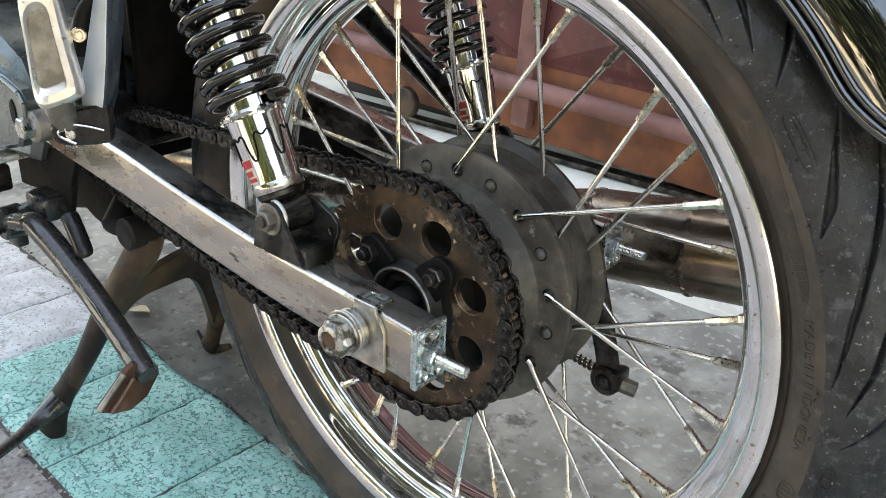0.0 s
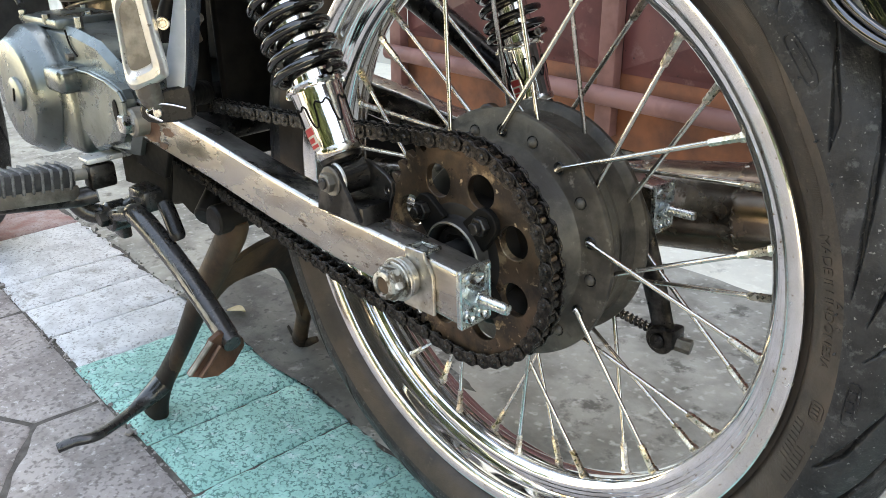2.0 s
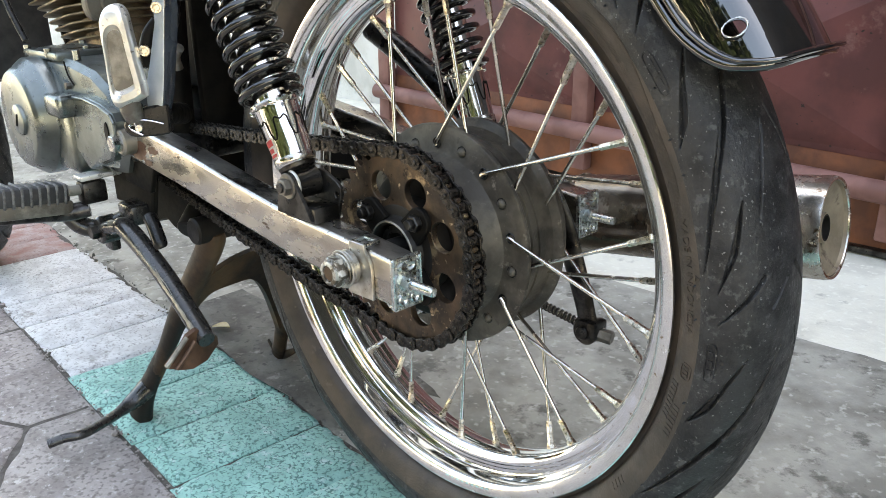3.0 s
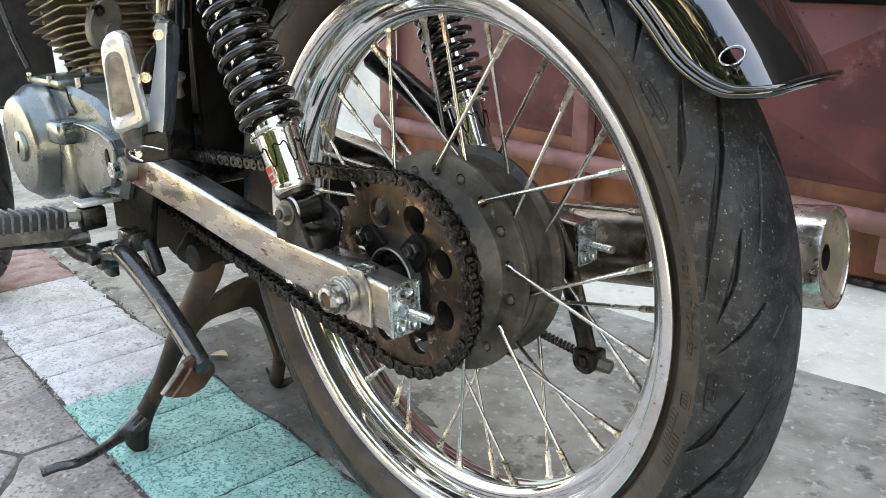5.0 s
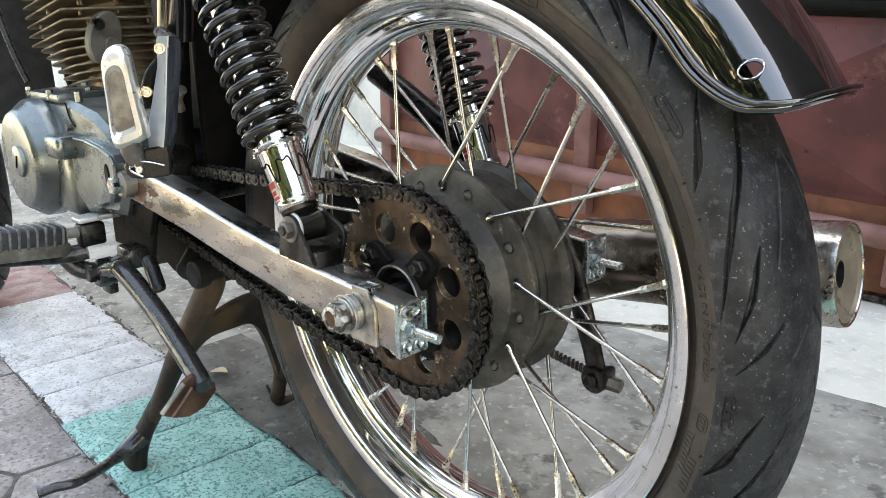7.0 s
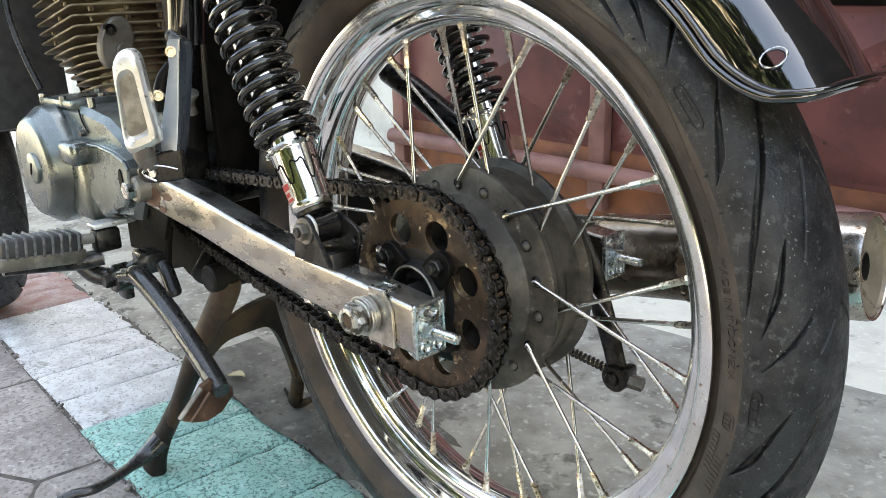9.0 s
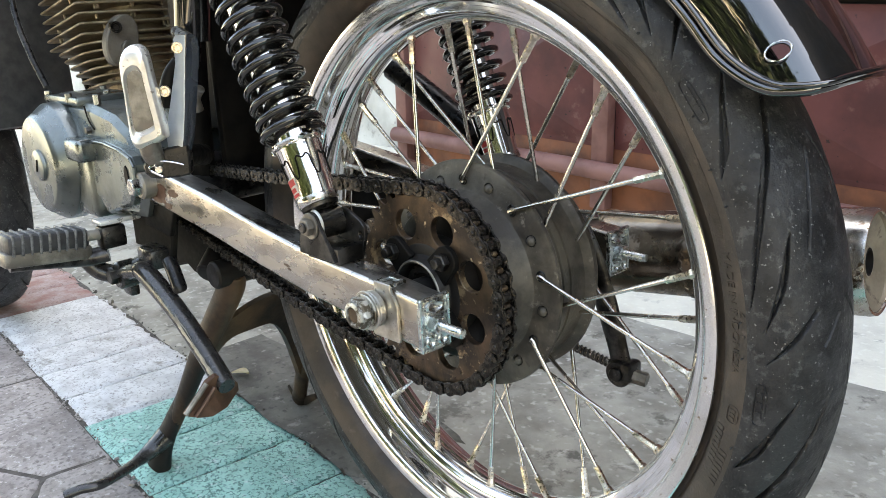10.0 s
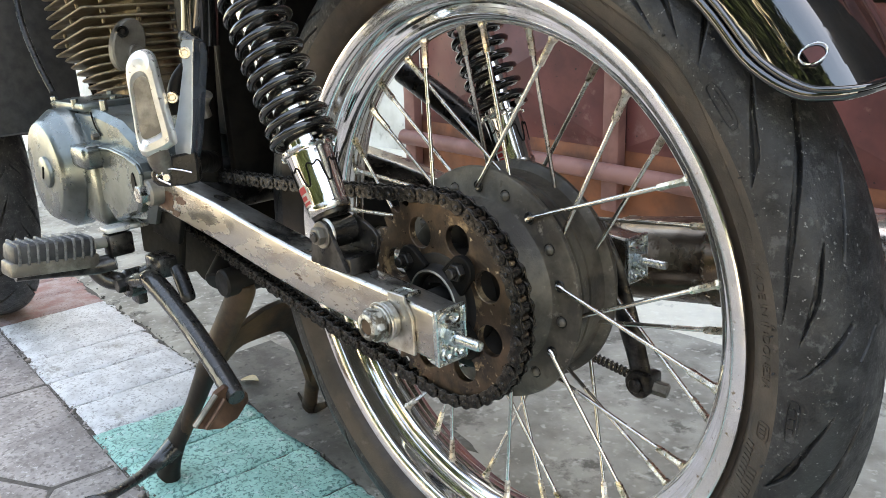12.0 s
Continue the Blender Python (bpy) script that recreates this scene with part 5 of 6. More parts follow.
# ---- stands ----
def centre_stand():
    L0, L1 = Vector((-0.345, -0.045, 0.262)), Vector((-0.497, -0.0905, 0.022))
    R0, R1 = Vector((-0.360, 0.085, 0.262)), Vector((-0.506, 0.124, 0.016))
    stand = part("centre_stand", tube([L0 + Vector((0.010, 0, 0.022)), L0, L0.lerp(L1, 0.35) + Vector((-0.004, 0, 0)), L0.lerp(L1, 0.7), L1], 0.02, 14, radii=[0.017, 0.0180, 0.0155, 0.0115, 0.009], flat=0.75, up=(0, 1, 0)), STAND_RUST, bike, "rusty brown centre stand, lowered")
    part("leg", tube([R0 + Vector((0.020, 0, 0.022)), R0, R0.lerp(R1, 0.4) + Vector((-0.004, 0.004, 0)), R0.lerp(R1, 0.75), R1], 0.02, 14, radii=[0.016, 0.0160, 0.0140, 0.0125, 0.0125], flat=0.7, up=(0, 1, 0)), STAND_RUST, stand)
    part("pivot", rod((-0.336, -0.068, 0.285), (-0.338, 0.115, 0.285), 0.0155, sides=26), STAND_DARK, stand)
    # arched web between the legs
    bm = bmesh.new()
    nu, nv = 24, 8
    grid = {}
    for side in (0, 1):
        for i in range(nu + 1):
            u = i / nu
            top = 0.12 + 0.12 * (2 * u - 1) ** 2
            reach = 0.305 + 0.60 * abs(2 * u - 1) ** (8 if u < 0.5 else 2)
            for j in range(nv + 1):
                v = top + j / nv * (reach - top)
                p = L0.lerp(L1, v).lerp(R0.lerp(R1, v), u)
                grid[side, i, j] = bm.verts.new(p + Vector((0.006 if side else -0.006, 0, 0)))
    for side in (0, 1):
        for i in range(nu):
            for j in range(nv):
                bm.faces.new((grid[side, i, j], grid[side, i + 1, j], grid[side, i + 1, j + 1], grid[side, i, j + 1]))
    for i in range(nu):
        bm.faces.new((grid[0, i, nv], grid[0, i + 1, nv], grid[1, i + 1, nv], grid[1, i, nv]))
        bm.faces.new((grid[0, i, 0], grid[0, i + 1, 0], grid[1, i + 1, 0], grid[1, i, 0]))
    bmesh.ops.recalc_face_normals(bm, faces=bm.faces)
    part("arch", bm, STAND_RUST, stand, smooth=50)
    # the foot is a separate near-black piece, darker than the rusty leg
    foot = [Vector((-0.418, -0.0665, 0.148)), Vector((-0.448, -0.0760, 0.102)), Vector((-0.474, -0.0845, 0.062)), Vector((-0.492, -0.0920, 0.030)), Vector((-0.502, -0.0965, 0.003))]
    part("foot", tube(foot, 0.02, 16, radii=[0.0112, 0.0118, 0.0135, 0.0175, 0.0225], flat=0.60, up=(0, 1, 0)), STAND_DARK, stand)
    part("tread_arm", tube([(-0.484, -0.088, 0.046), (-0.486, -0.108, 0.034), (-0.478, -0.133, 0.030), (-0.464, -0.160, 0.032), (-0.451, -0.188, 0.036), (-0.458, -0.208, 0.036), (-0.464, -0.224, 0.033)], 0.010, 14, radii=[0.0165, 0.0125, 0.0078, 0.0072, 0.0072, 0.0070, 0.0072], flat=0.8), STAND_PAINT, stand, "bent black foot lever of the stand")
    part("foot", tube([(-0.484, 0.119, 0.056), (-0.502, 0.124, 0.026), (-0.512, 0.126, 0.006)], 0.02, 14, radii=[0.0125, 0.0135, 0.0150], flat=0.6, up=(0, 1, 0)), STAND_RUST, stand)
    part("foot_plate", tube([(-0.538, 0.126, 0.020), (-0.524, 0.126, 0.007), (-0.508, 0.126, 0.004), (-0.490, 0.126, 0.012), (-0.466, 0.126, 0.026)], 0.02, 12, radii=[0.0035, 0.0055, 0.0065, 0.0060, 0.0040], flat=0.35, up=(0, 1, 0)), STAND_RUST, stand, "curved rusty foot plate")
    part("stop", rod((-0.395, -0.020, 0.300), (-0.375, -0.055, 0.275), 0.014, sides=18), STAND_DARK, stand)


centre_stand()


def side_stand():
    P = Vector((-0.466, -0.112, 0.2725))
    run = [Vector(q) for q in ((-0.424, -0.112, 0.2860), (-0.412, -0.1125, 0.2868), (-0.392, -0.113, 0.2830), (-0.3550, -0.1140, 0.2695), (-0.3135, -0.1160, 0.2525), (-0.2645, -0.1180, 0.2255), (-0.2400, -0.1194, 0.2110), (-0.2310, -0.1200, 0.2070))]
    stand = part("side_stand", tube(run, 0.0115, 18, radii=[0.0085, 0.0108, 0.0114, 0.0110, 0.0106, 0.0104, 0.0103, 0.0085]), STAND_PAINT, bike, "black side stand folded back")
    # pale strip along the leg: rubbed metal with the tube's highlight painted in
    bm = bmesh.new()
    rows = []
    for i in range(41):
        f = i / 40
        k = min(int(f * 3), 2)
        g = f * 3 - k
        c = run[3 + k].lerp(run[4 + k], g)
        along = (run[4 + k] - run[3 + k]).normalized()
        face = Vector((0.10, -0.85, 0.48))
        face = (face - along * face.dot(along)).normalized()
        side = along.cross(face)
        half = (0.36 + 0.22 * noise.noise((f * 9, 1.3, 0)) + 0.12 * noise.noise((f * 31, 4.1, 0))) * min(1, f * 7 + 0.05)
        rows.append([bm.verts.new(c + (face * math.cos(a) + side * math.sin(a)) * (0.01095 - 0.0006 * f)) for a in (-half + 0.14, -half * 0.5, 0, half * 0.5, half * (0.8 + 0.3 * noise.noise((f * 23, 8.2, 0))))])
    for a, b in zip(rows, rows[1:]):
        for k in range(4):
            bm.faces.new((a[k], a[k + 1], b[k + 1], b[k]))
    part("rubbed_metal", bm, PEG_METAL, stand, "rubbed metal along the leg with its highlight painted in")
    part("clevis", tube([P, Vector((-0.445, -0.112, 0.2790)), Vector((-0.418, -0.112, 0.2855))], 0.010, 14, radii=[0.0125, 0.0120, 0.0095], flat=0.75), STAND_PAINT, stand)
    part("pivot_eye", rod(P + Vector((0, -0.010, 0)), P + Vector((0, 0.013, 0)), 0.0165, sides=22), STAND_PAINT, stand)
    part("pivot_bolt", hexbar(P + Vector((0, -0.010, 0)), P + Vector((0, -0.019, 0)), 0.0088), DARK_STEEL, stand)
    # foot pad: a bent plate across the end of the leg
    outline = [Vector(q) for q in ((-0.2330, -0.1650, 0.1920), (-0.2305, -0.1520, 0.1860), (-0.2310, -0.1385, 0.1820), (-0.2400, -0.1180, 0.1810), (-0.2545, -0.0965, 0.1870), (-0.2510, -0.0985, 0.1970), (-0.2380, -0.1130, 0.2130), (-0.2340, -0.1290, 0.2200), (-0.2315, -0.1400, 0.2175), (-0.2310, -0.1450, 0.2120))]
    away = Vector((-0.90, 0.0, 0.35)) * 0.005
    bm = bmesh.new()
    near = [bm.verts.new(q) for q in outline]
    far = [bm.verts.new(q + away) for q in outline]
    mid = bm.verts.new(sum(outline, Vector()) / len(outline) + Vector((0.002, 0, 0)))
    mid2 = bm.verts.new(sum(outline, Vector()) / len(outline) + away)
    for k in range(len(outline)):
        n = (k + 1) % len(outline)
        bm.faces.new((near[k], near[n], mid))
        bm.faces.new((far[n], far[k], mid2))
        bm.faces.new((near[n], near[k], far[k], far[n]))
    bmesh.ops.recalc_face_normals(bm, faces=bm.faces)
    part("pad", bm, PAD_RUST, stand, "worn rusty foot pad", smooth=25)
    part("pad_edge", tube([(-0.2325, -0.1395, 0.2165), (-0.2330, -0.1520, 0.2045), (-0.2340, -0.1640, 0.1925)], 0.0024, 10), PEG_METAL, stand, "rubbed bent edge of the pad")
    part("pad_crease", tube([(-0.2300, -0.1330, 0.2110), (-0.2295, -0.1450, 0.1990), (-0.2298, -0.1560, 0.1885)], 0.0022, 10), PAD_RUST, stand)
    br = part("bracket", box(0.040, 0.026, 0.024, 0.005, (-0.432, -0.088, 0.2945)), STAND_PAINT, stand, "black stand bracket")
    part("spring_post", tube([(-0.3620, -0.102, 0.3060), (-0.3503, -0.104, 0.2970), (-0.3368, -0.106, 0.2815), (-0.3345, -0.106, 0.2775)], 0.0078, 16, radii=[0.0078, 0.0078, 0.0078, 0.0050]), BLACK, stand)
    part("lug", box(0.022, 0.012, 0.024, 0.003, (-0.474, -0.104, 0.256)), STAND_PAINT, stand)


side_stand()


# ---- rider's peg ----
def rider_peg():
    peg = part("rider_footpeg", tube([(-0.478, -0.228, 0.312), (-0.475, -0.190, 0.307), (-0.470, -0.150, 0.301), (-0.462, -0.128, 0.303)], 0.012, 12, flat=0.8), DARK_STEEL, bike, "footpeg with ribbed black rubber")
    core = Matrix.Translation((-0.473, -0.190, 0.3300)) @ Matrix.Rotation(radians(-7.0), 4, "X") @ Matrix.Rotation(radians(2), 4, "Z")
    part("rubber", box(0.036, 0.086, 0.021, 0.005), PEG_RUBBER, peg, "ribbed black footpeg rubber", core, smooth=40)
    for k in range(9):
        part("rib", box(0.0385, 0.0030, 0.0235, 0.0013, (0, -0.037 + 0.0092 * k, 0.0004)), PEG_RIB, peg, m=core)
    part("channel", box(0.032, 0.092, 0.016, 0.003, (0, 0, -0.016)), PEG_METAL, peg, "dull metal peg channel", core)
    part("hinge_plate", box(0.024, 0.048, 0.006, 0.002, (-0.458, -0.114, 0.3405)), WHITE_METAL, peg, "pale bare metal hinge plate")
    part("hinge", box(0.022, 0.028, 0.026, 0.004, (-0.458, -0.123, 0.3230)), DARK_STEEL, peg)
    part("hinge_pin", rod((-0.458, -0.150, 0.3280), (-0.458, -0.136, 0.3270), 0.006), PEG_METAL, peg)
    part("carrier", tube([(-0.500, -0.142, 0.2950), (-0.492, -0.132, 0.2780), (-0.482, -0.118, 0.2720), (-0.462, -0.098, 0.2790), (-0.440, -0.080, 0.295)], 0.0125, 16, flat=0.85), STAND_PAINT, peg, "bent black peg bracket")


rider_peg()


# ---- passenger peg and its hanger ----
def passenger_peg():
    """The passenger's peg, folded up, on its cast hanger; all stand in one plane that faces the rear left."""
    u, n = Vector((0.6223, 0.7828, 0)), Vector((0.7828, -0.6223, 0))
    F = Matrix.Translation((-0.190, -0.172, 0.436)) @ Matrix((u, -n, Vector((0, 0, 1)))).transposed().to_4x4()
    foot = [(0.0250, 0.0190), (0.0253, 0.0086), (0.0245, -0.0066), (0.0140, -0.0082), (-0.0020, -0.0086), (-0.0085, -0.0072), (-0.0125, -0.0034), (-0.0134, 0.0024), (-0.0108, 0.0080), (-0.0045, 0.0124), (0.0079, 0.0166)]
    hb = plate(foot, 0.014, bevel=0.0016)
    hanger = part("peg_hanger", hb, BLACK, bike, "black painted footpeg hanger with a facet coloured as reflected sky", F, smooth=25)
    # upright with facets: outer edge, ridge and rear edge at each height
    secs = []
    for z, ua, ub, uc in ((0.0130, 0.0078, 0.0200, 0.0262), (0.0240, 0.0080, 0.0225, 0.0300), (0.0321, 0.0086, 0.0240, 0.0317), (0.0479, 0.0136, 0.0267, 0.0348), (0.0836, 0.0232, 0.0317, 0.0414), (0.0945, 0.0239, 0.0332, 0.0429), (0.1020, 0.0240, 0.0345, 0.0425), (0.1050, 0.0260, 0.0345, 0.0405)):
        secs.append([(ua, 0.0050, z), (ub - 0.0012, 0.0002, z), (ub, 0.0, z), (ub + 0.0012, 0.0004, z), (uc, 0.0070, z), (uc - 0.002, 0.0160, z), (ua, 0.0160, z)])
    ub_bm = loft(secs)
    ub_bm.normal_update()
    # the left facet takes the colour of the sky it would mirror
    for f in ub_bm.faces:
        if f.normal.x < -0.1 and f.normal.y < -0.2:
            f.material_index = 1
    upright = part("upright", ub_bm, HANGER_PAINT, hanger, "glossy blue-black hanger arm, its left facet coloured as reflected sky", smooth=32)
    upright.data.materials.append(HANGER_SHEEN)
    # the folded peg, with a sunk insert
    outline = [(-0.0164, 0.0851), (-0.0127, 0.0948), (-0.0072, 0.0992), (-0.0015, 0.1001), (0.0032, 0.0973), (0.0058, 0.0911), (0.0071, 0.0772), (0.0096, 0.0527), (0.0121, 0.0300), (0.0091, 0.0248), (-0.0013, 0.0205), (-0.0105, 0.0184), (-0.0152, 0.0214), (-0.0165, 0.0319), (-0.0163, 0.0610)]
    ring = smooth_path([(x, z, 0) for x, z in outline[-1:] + outline + outline[:2]], 4)[4:-4]
    outline = [(p.x, p.y) for p in ring[:-1]]
    cu, cz = -0.0030, 0.0595

    def level(s, k):
        return [(cu - 0.0022 * k + (x - cu) * s, cz - 0.0028 * k + (z - cz) * (s if s > 0.85 else s + 0.03)) for x, z in outline]

    bm = bmesh.new()
    rings = []
    for s, k, y in ((0.88, 0, 0.004), (1.0, 0, 0.0), (1.0, 0, -0.0085), (0.95, 0, -0.0125), (0.86, 0.3, -0.0148), (0.66, 1, -0.0142), (0.56, 1, -0.0100)):
        rings.append([bm.verts.new((x, y, z)) for x, z in level(s, k)])
    m = len(outline)
    for p, q in zip(rings, rings[1:]):
        for k in range(m):
            bm.faces.new((p[k], p[(k + 1) % m], q[(k + 1) % m], q[k]))
    bm.faces.new(rings[0][::-1])
    bm.faces.new(rings[-1])
    bmesh.ops.recalc_face_normals(bm, faces=bm.faces)
    part("passenger_footpeg", bm, POLISHED, hanger, "folded worn aluminium passenger peg", smooth=40)
    part("peg_insert", plate(level(0.555, 1), 0.001), PEG_METAL, hanger, "rough grey peg insert", at(0, -0.0106, 0))
    part("peg_knuckle", tube([(-0.003, 0.004, 0.006), (-0.004, -0.002, 0.015), (-0.003, -0.006, 0.026)], 0.008, 16, radii=[0.0085, 0.0095, 0.0085], flat=0.8), PEG_METAL, hanger)
    part("clip", tube([(0.0203, -0.0025, 0.0024), (0.0107, -0.0030, 0.0054), (0.0017, -0.0030, 0.0065), (-0.0028, -0.0030, 0.0039), (-0.0001, -0.0025, -0.0024)], 0.0008, 8), CHROME, hanger, "thin wire spring clip")
    part("clip", tube([(0.0021, -0.0020, -0.0063), (-0.0034, -0.0025, -0.0031), (-0.0063, -0.0025, -0.0010), (-0.0072, -0.0025, 0.0019), (-0.0033, -0.0020, 0.0035)], 0.0010, 8), CHROME, hanger)
    part("pin", rod((-0.0002, 0.002, -0.0002), (-0.0002, -0.0035, -0.0002), 0.0032), SCUFFED_CHROME, hanger)
    for x, y, z in ((0.0272, 0.0022, 0.0955), (0.0120, 0.0050, 0.0619)):
        part("bolt", lathe([(-0.0012, 0.0), (-0.0012, 0.0022), (-0.0022, 0.0030), (-0.0022, 0.0042), (0.0, 0.0048)], 20), NIPPLE, hanger, "brass-lined bolt", at(x, y, z))
    part("lug", tube([(0.0240, 0.011, 0.085), (0.0160, 0.011, 0.075), (0.0120, 0.011, 0.0619), (0.0110, 0.011, 0.0480)], 0.006, 14, radii=[0.0045, 0.0052, 0.0062, 0.0045]), BLACK_SATIN, hanger, "black lug beside the hanger arm")
    part("stay", tube([(0.036, 0.012, 0.0985), (0.030, 0.030, 0.1010), (0.012, 0.075, 0.106)], 0.0055, 12), BLACK, hanger)
    part("root", tube([(0.008, 0.012, 0.004), (0.014, 0.050, 0.002), (0.016, 0.095, -0.006)], 0.010, 14), BLACK_SATIN, hanger, "black hanger root on the frame")


passenger_peg()


# ---- engine ----
def engine():
    case = [(-0.668, 0.395), (-0.662, 0.440), (-0.640, 0.458), (-0.560, 0.4655), (-0.500, 0.4640), (-0.445, 0.4560), (-0.405, 0.4380), (-0.386, 0.4080), (-0.384, 0.3760), (-0.402, 0.3480), (-0.500, 0.3380), (-0.560, 0.3300), (-0.620, 0.3330), (-0.655, 0.3560)]
    bm = plate(case, 0.205, bevel=0.007)
    body = part("engine", bm, ENGINE, bike, "dull silver engine with round side cover", at(0, -0.108, 0), smooth=40)
    side = part("side_cover", lathe([(-0.106, 0.0715), (-0.1230, 0.0710), (-0.1245, 0.0702), (-0.1375, 0.0605), (-0.1390, 0.0600), (-0.1400, 0.0590), (-0.1430, 0.0565), (-0.1438, 0.0540), (-0.1440, 0.030), (-0.1440, 0.0)], 72), ENGINE, body, "round cast side cover", at(-0.598, 0.108, 0.3930))
    plug = part("plug", lathe([(-0.1438, 0.0190), (-0.1475, 0.0184), (-0.1485, 0.0165), (-0.1485, 0.0)], 32), ENGINE, body, "slotted inspection plug", at(-0.588, 0.108, 0.3930))
    part("slot", box(0.0025, 0.002, 0.016, 0.0006), BLACK_SATIN, body, m=at(-0.588, 0.108 - 0.1488, 0.3930) @ Matrix.Rotation(radians(25), 4, "Y"))
    part("ledge", box(0.044, 0.050, 0.026, 0.006, (-0.500, -0.004, 0.4170), 3), ENGINE, body)
    part("ledge_low", box(0.078, 0.036, 0.075, 0.010, (-0.530, 0.004, 0.372), 3), ENGINE, body)
    cover = [(-0.4966, 0.4282), (-0.4469, 0.4290), (-0.4105, 0.4250), (-0.3846, 0.4180), (-0.3778, 0.4098), (-0.3791, 0.3918), (-0.4010, 0.3644), (-0.4671, 0.3450), (-0.4989, 0.3671)]
    part("sprocket_cover", plate(cover, 0.014, bevel=0.003), ENGINE, body, "silver sprocket cover", at(0, -0.010, 0), smooth=35)
    rib = bmesh.new()
    for (x0, z0), (x1, z1) in zip(cover[:5], cover[1:6]):
        add(rib, rod((x0, -0.0100, z0 - 0.002), (x1, -0.0100, z1 - 0.002), 0.0022, sides=10))
    add(rib, rod((-0.4966, -0.0100, 0.427), (-0.4989, -0.0100, 0.367), 0.0022, sides=10))
    part("cover_rib", rib, ENGINE, body)
    part("cover_slot", lathe([(-0.0112, 0.0), (-0.0112, 0.0045), (-0.0100, 0.005)], 20), BLACK_SATIN, body, m=at(-0.3986, 0, 0.3967) @ Matrix.Diagonal((1, 1, 2.3, 1)))
    top = part("top_cover", box(0.110, 0.075, 0.010, 0.003, (-0.585, 0.035, 0.4665)), ENGINE, body, "flat starter cover")
    for x, y in ((-0.635, 0.002), (-0.560, 0.000), (-0.545, 0.040), (-0.620, 0.065), (-0.500, 0.010)):
        part("bolt", hexbar((x, y, 0.464), (x, y, 0.4755), 0.0042), ENGINE, top)
    part("gasket_line", tube([(-0.512, -0.0012, 0.4630), (-0.505, -0.0014, 0.4480), (-0.492, -0.0014, 0.4380)], 0.0010, 6), BLACK_SATIN, body)
    for x, z in ((-0.508, 0.4360), (-0.512, 0.3600), (-0.655, 0.430)):
        part("bolt", hexbar((x, 0.002, z), (x, -0.006, z), 0.0042), PEG_METAL, body)
    part("mount_bolt", hexbar((-0.3740, -0.004, 0.3885), (-0.3740, -0.0185, 0.3885), 0.0095), SCUFFED_CHROME, body, "frame pivot bolt")
    part("mount_washer", rod((-0.3740, 0.010, 0.3885), (-0.3740, -0.0095, 0.3885), 0.0140, sides=26), PEG_METAL, body)
    part("sump", box(0.16, 0.10, 0.05, 0.015, (-0.530, 0.168, 0.325)), SOOT, body)


engine()


def cylinder():
    lean = at(-0.664, 0.030, 0.466) @ Matrix.Rotation(radians(-10), 4, "Y")
    core = part("cylinder", lathe([(-0.02, 0.0), (-0.02, 0.046), (0.24, 0.046), (0.24, 0.0)], 40, "Z"), FIN, bike, "finned air-cooled cylinder", lean)
    for k in range(16):
        z = 0.004 + (0.0098 * k if k < 6 else 0.0588 + 0.0124 * (k - 6))
        grow = min(1.0, 0.70 + 0.045 * k)
        hx, hy = 0.0680 * grow, 0.0920 * min(1.0, grow + 0.06)
        r = 0.034 if k < 6 else 0.007
        pts = []
        for sx, sy, a0 in ((1, 1, 0), (-1, 1, 90), (-1, -1, 180), (1, -1, 270)):
            for j in range(6):
                a = radians(a0 + 18 * j)
                pts.append((sx * (hx - r) + r * math.cos(a), sy * (hy - r) + r * math.sin(a)))
        bm = plate(pts, 0.0030, bevel=0.0009)
        bmesh.ops.transform(bm, matrix=Matrix.Rotation(radians(90), 4, "X"), verts=bm.verts)
        part("fin", bm, FIN, core, m=at(0, 0, z), smooth=30)
    rng = random.Random(8)
    for k in range(16):
        for y in (-0.062, -0.020, 0.022, 0.060):
            if rng.random() < 0.75:
                part("fin_web", box(0.004, 0.003, 0.0100, 0.0006), FIN, core, m=at(0.0585, y + rng.uniform(-0.004, 0.004), 0.0690 + 0.0124 * (k % 9) + 0.0060))
        if k < 8:
            part("fin_web", box(0.003, 0.004, 0.0100, 0.0006), FIN, core, m=at(rng.choice((-0.035, 0.0, 0.03)), -0.0830, 0.0690 + 0.0124 * k + 0.0060))
    # cam chain tensioner on the rear of the fins
    back = lean.inverted()
    turn = Matrix.Rotation(radians(90), 4, "Z")
    boss = [(0.0205 * math.cos(a), 0.0330 * math.sin(a)) for a in [2 * math.pi * j / 28 for j in range(28)]]
    part("tensioner_flange", plate(boss, 0.016, bevel=0.002), FLANGE, core, "oval cast tensioner flange", back @ at(-0.5920, -0.0190, 0.5300) @ turn @ Matrix.Rotation(radians(20), 4, "Y"), smooth=40)
    part("tensioner_bolt", lathe([(-0.0030, 0.0), (-0.0030, 0.0030), (-0.0010, 0.0034), (-0.0010, 0.0050), (-0.0034, 0.0056), (-0.0034, 0.0072), (0.004, 0.0078)], 28), DARK_STEEL, core, "dark socket bolt", back @ at(-0.5920, -0.0262, 0.5462) @ turn)
    part("tensioner_cap", lathe([(-0.0060, 0.0), (-0.0060, 0.0085), (-0.0046, 0.0100), (0.004, 0.0100)], 28), FLANGE, core, "round tensioner cap", back @ at(-0.5920, -0.0135, 0.5200) @ turn)


cylinder()


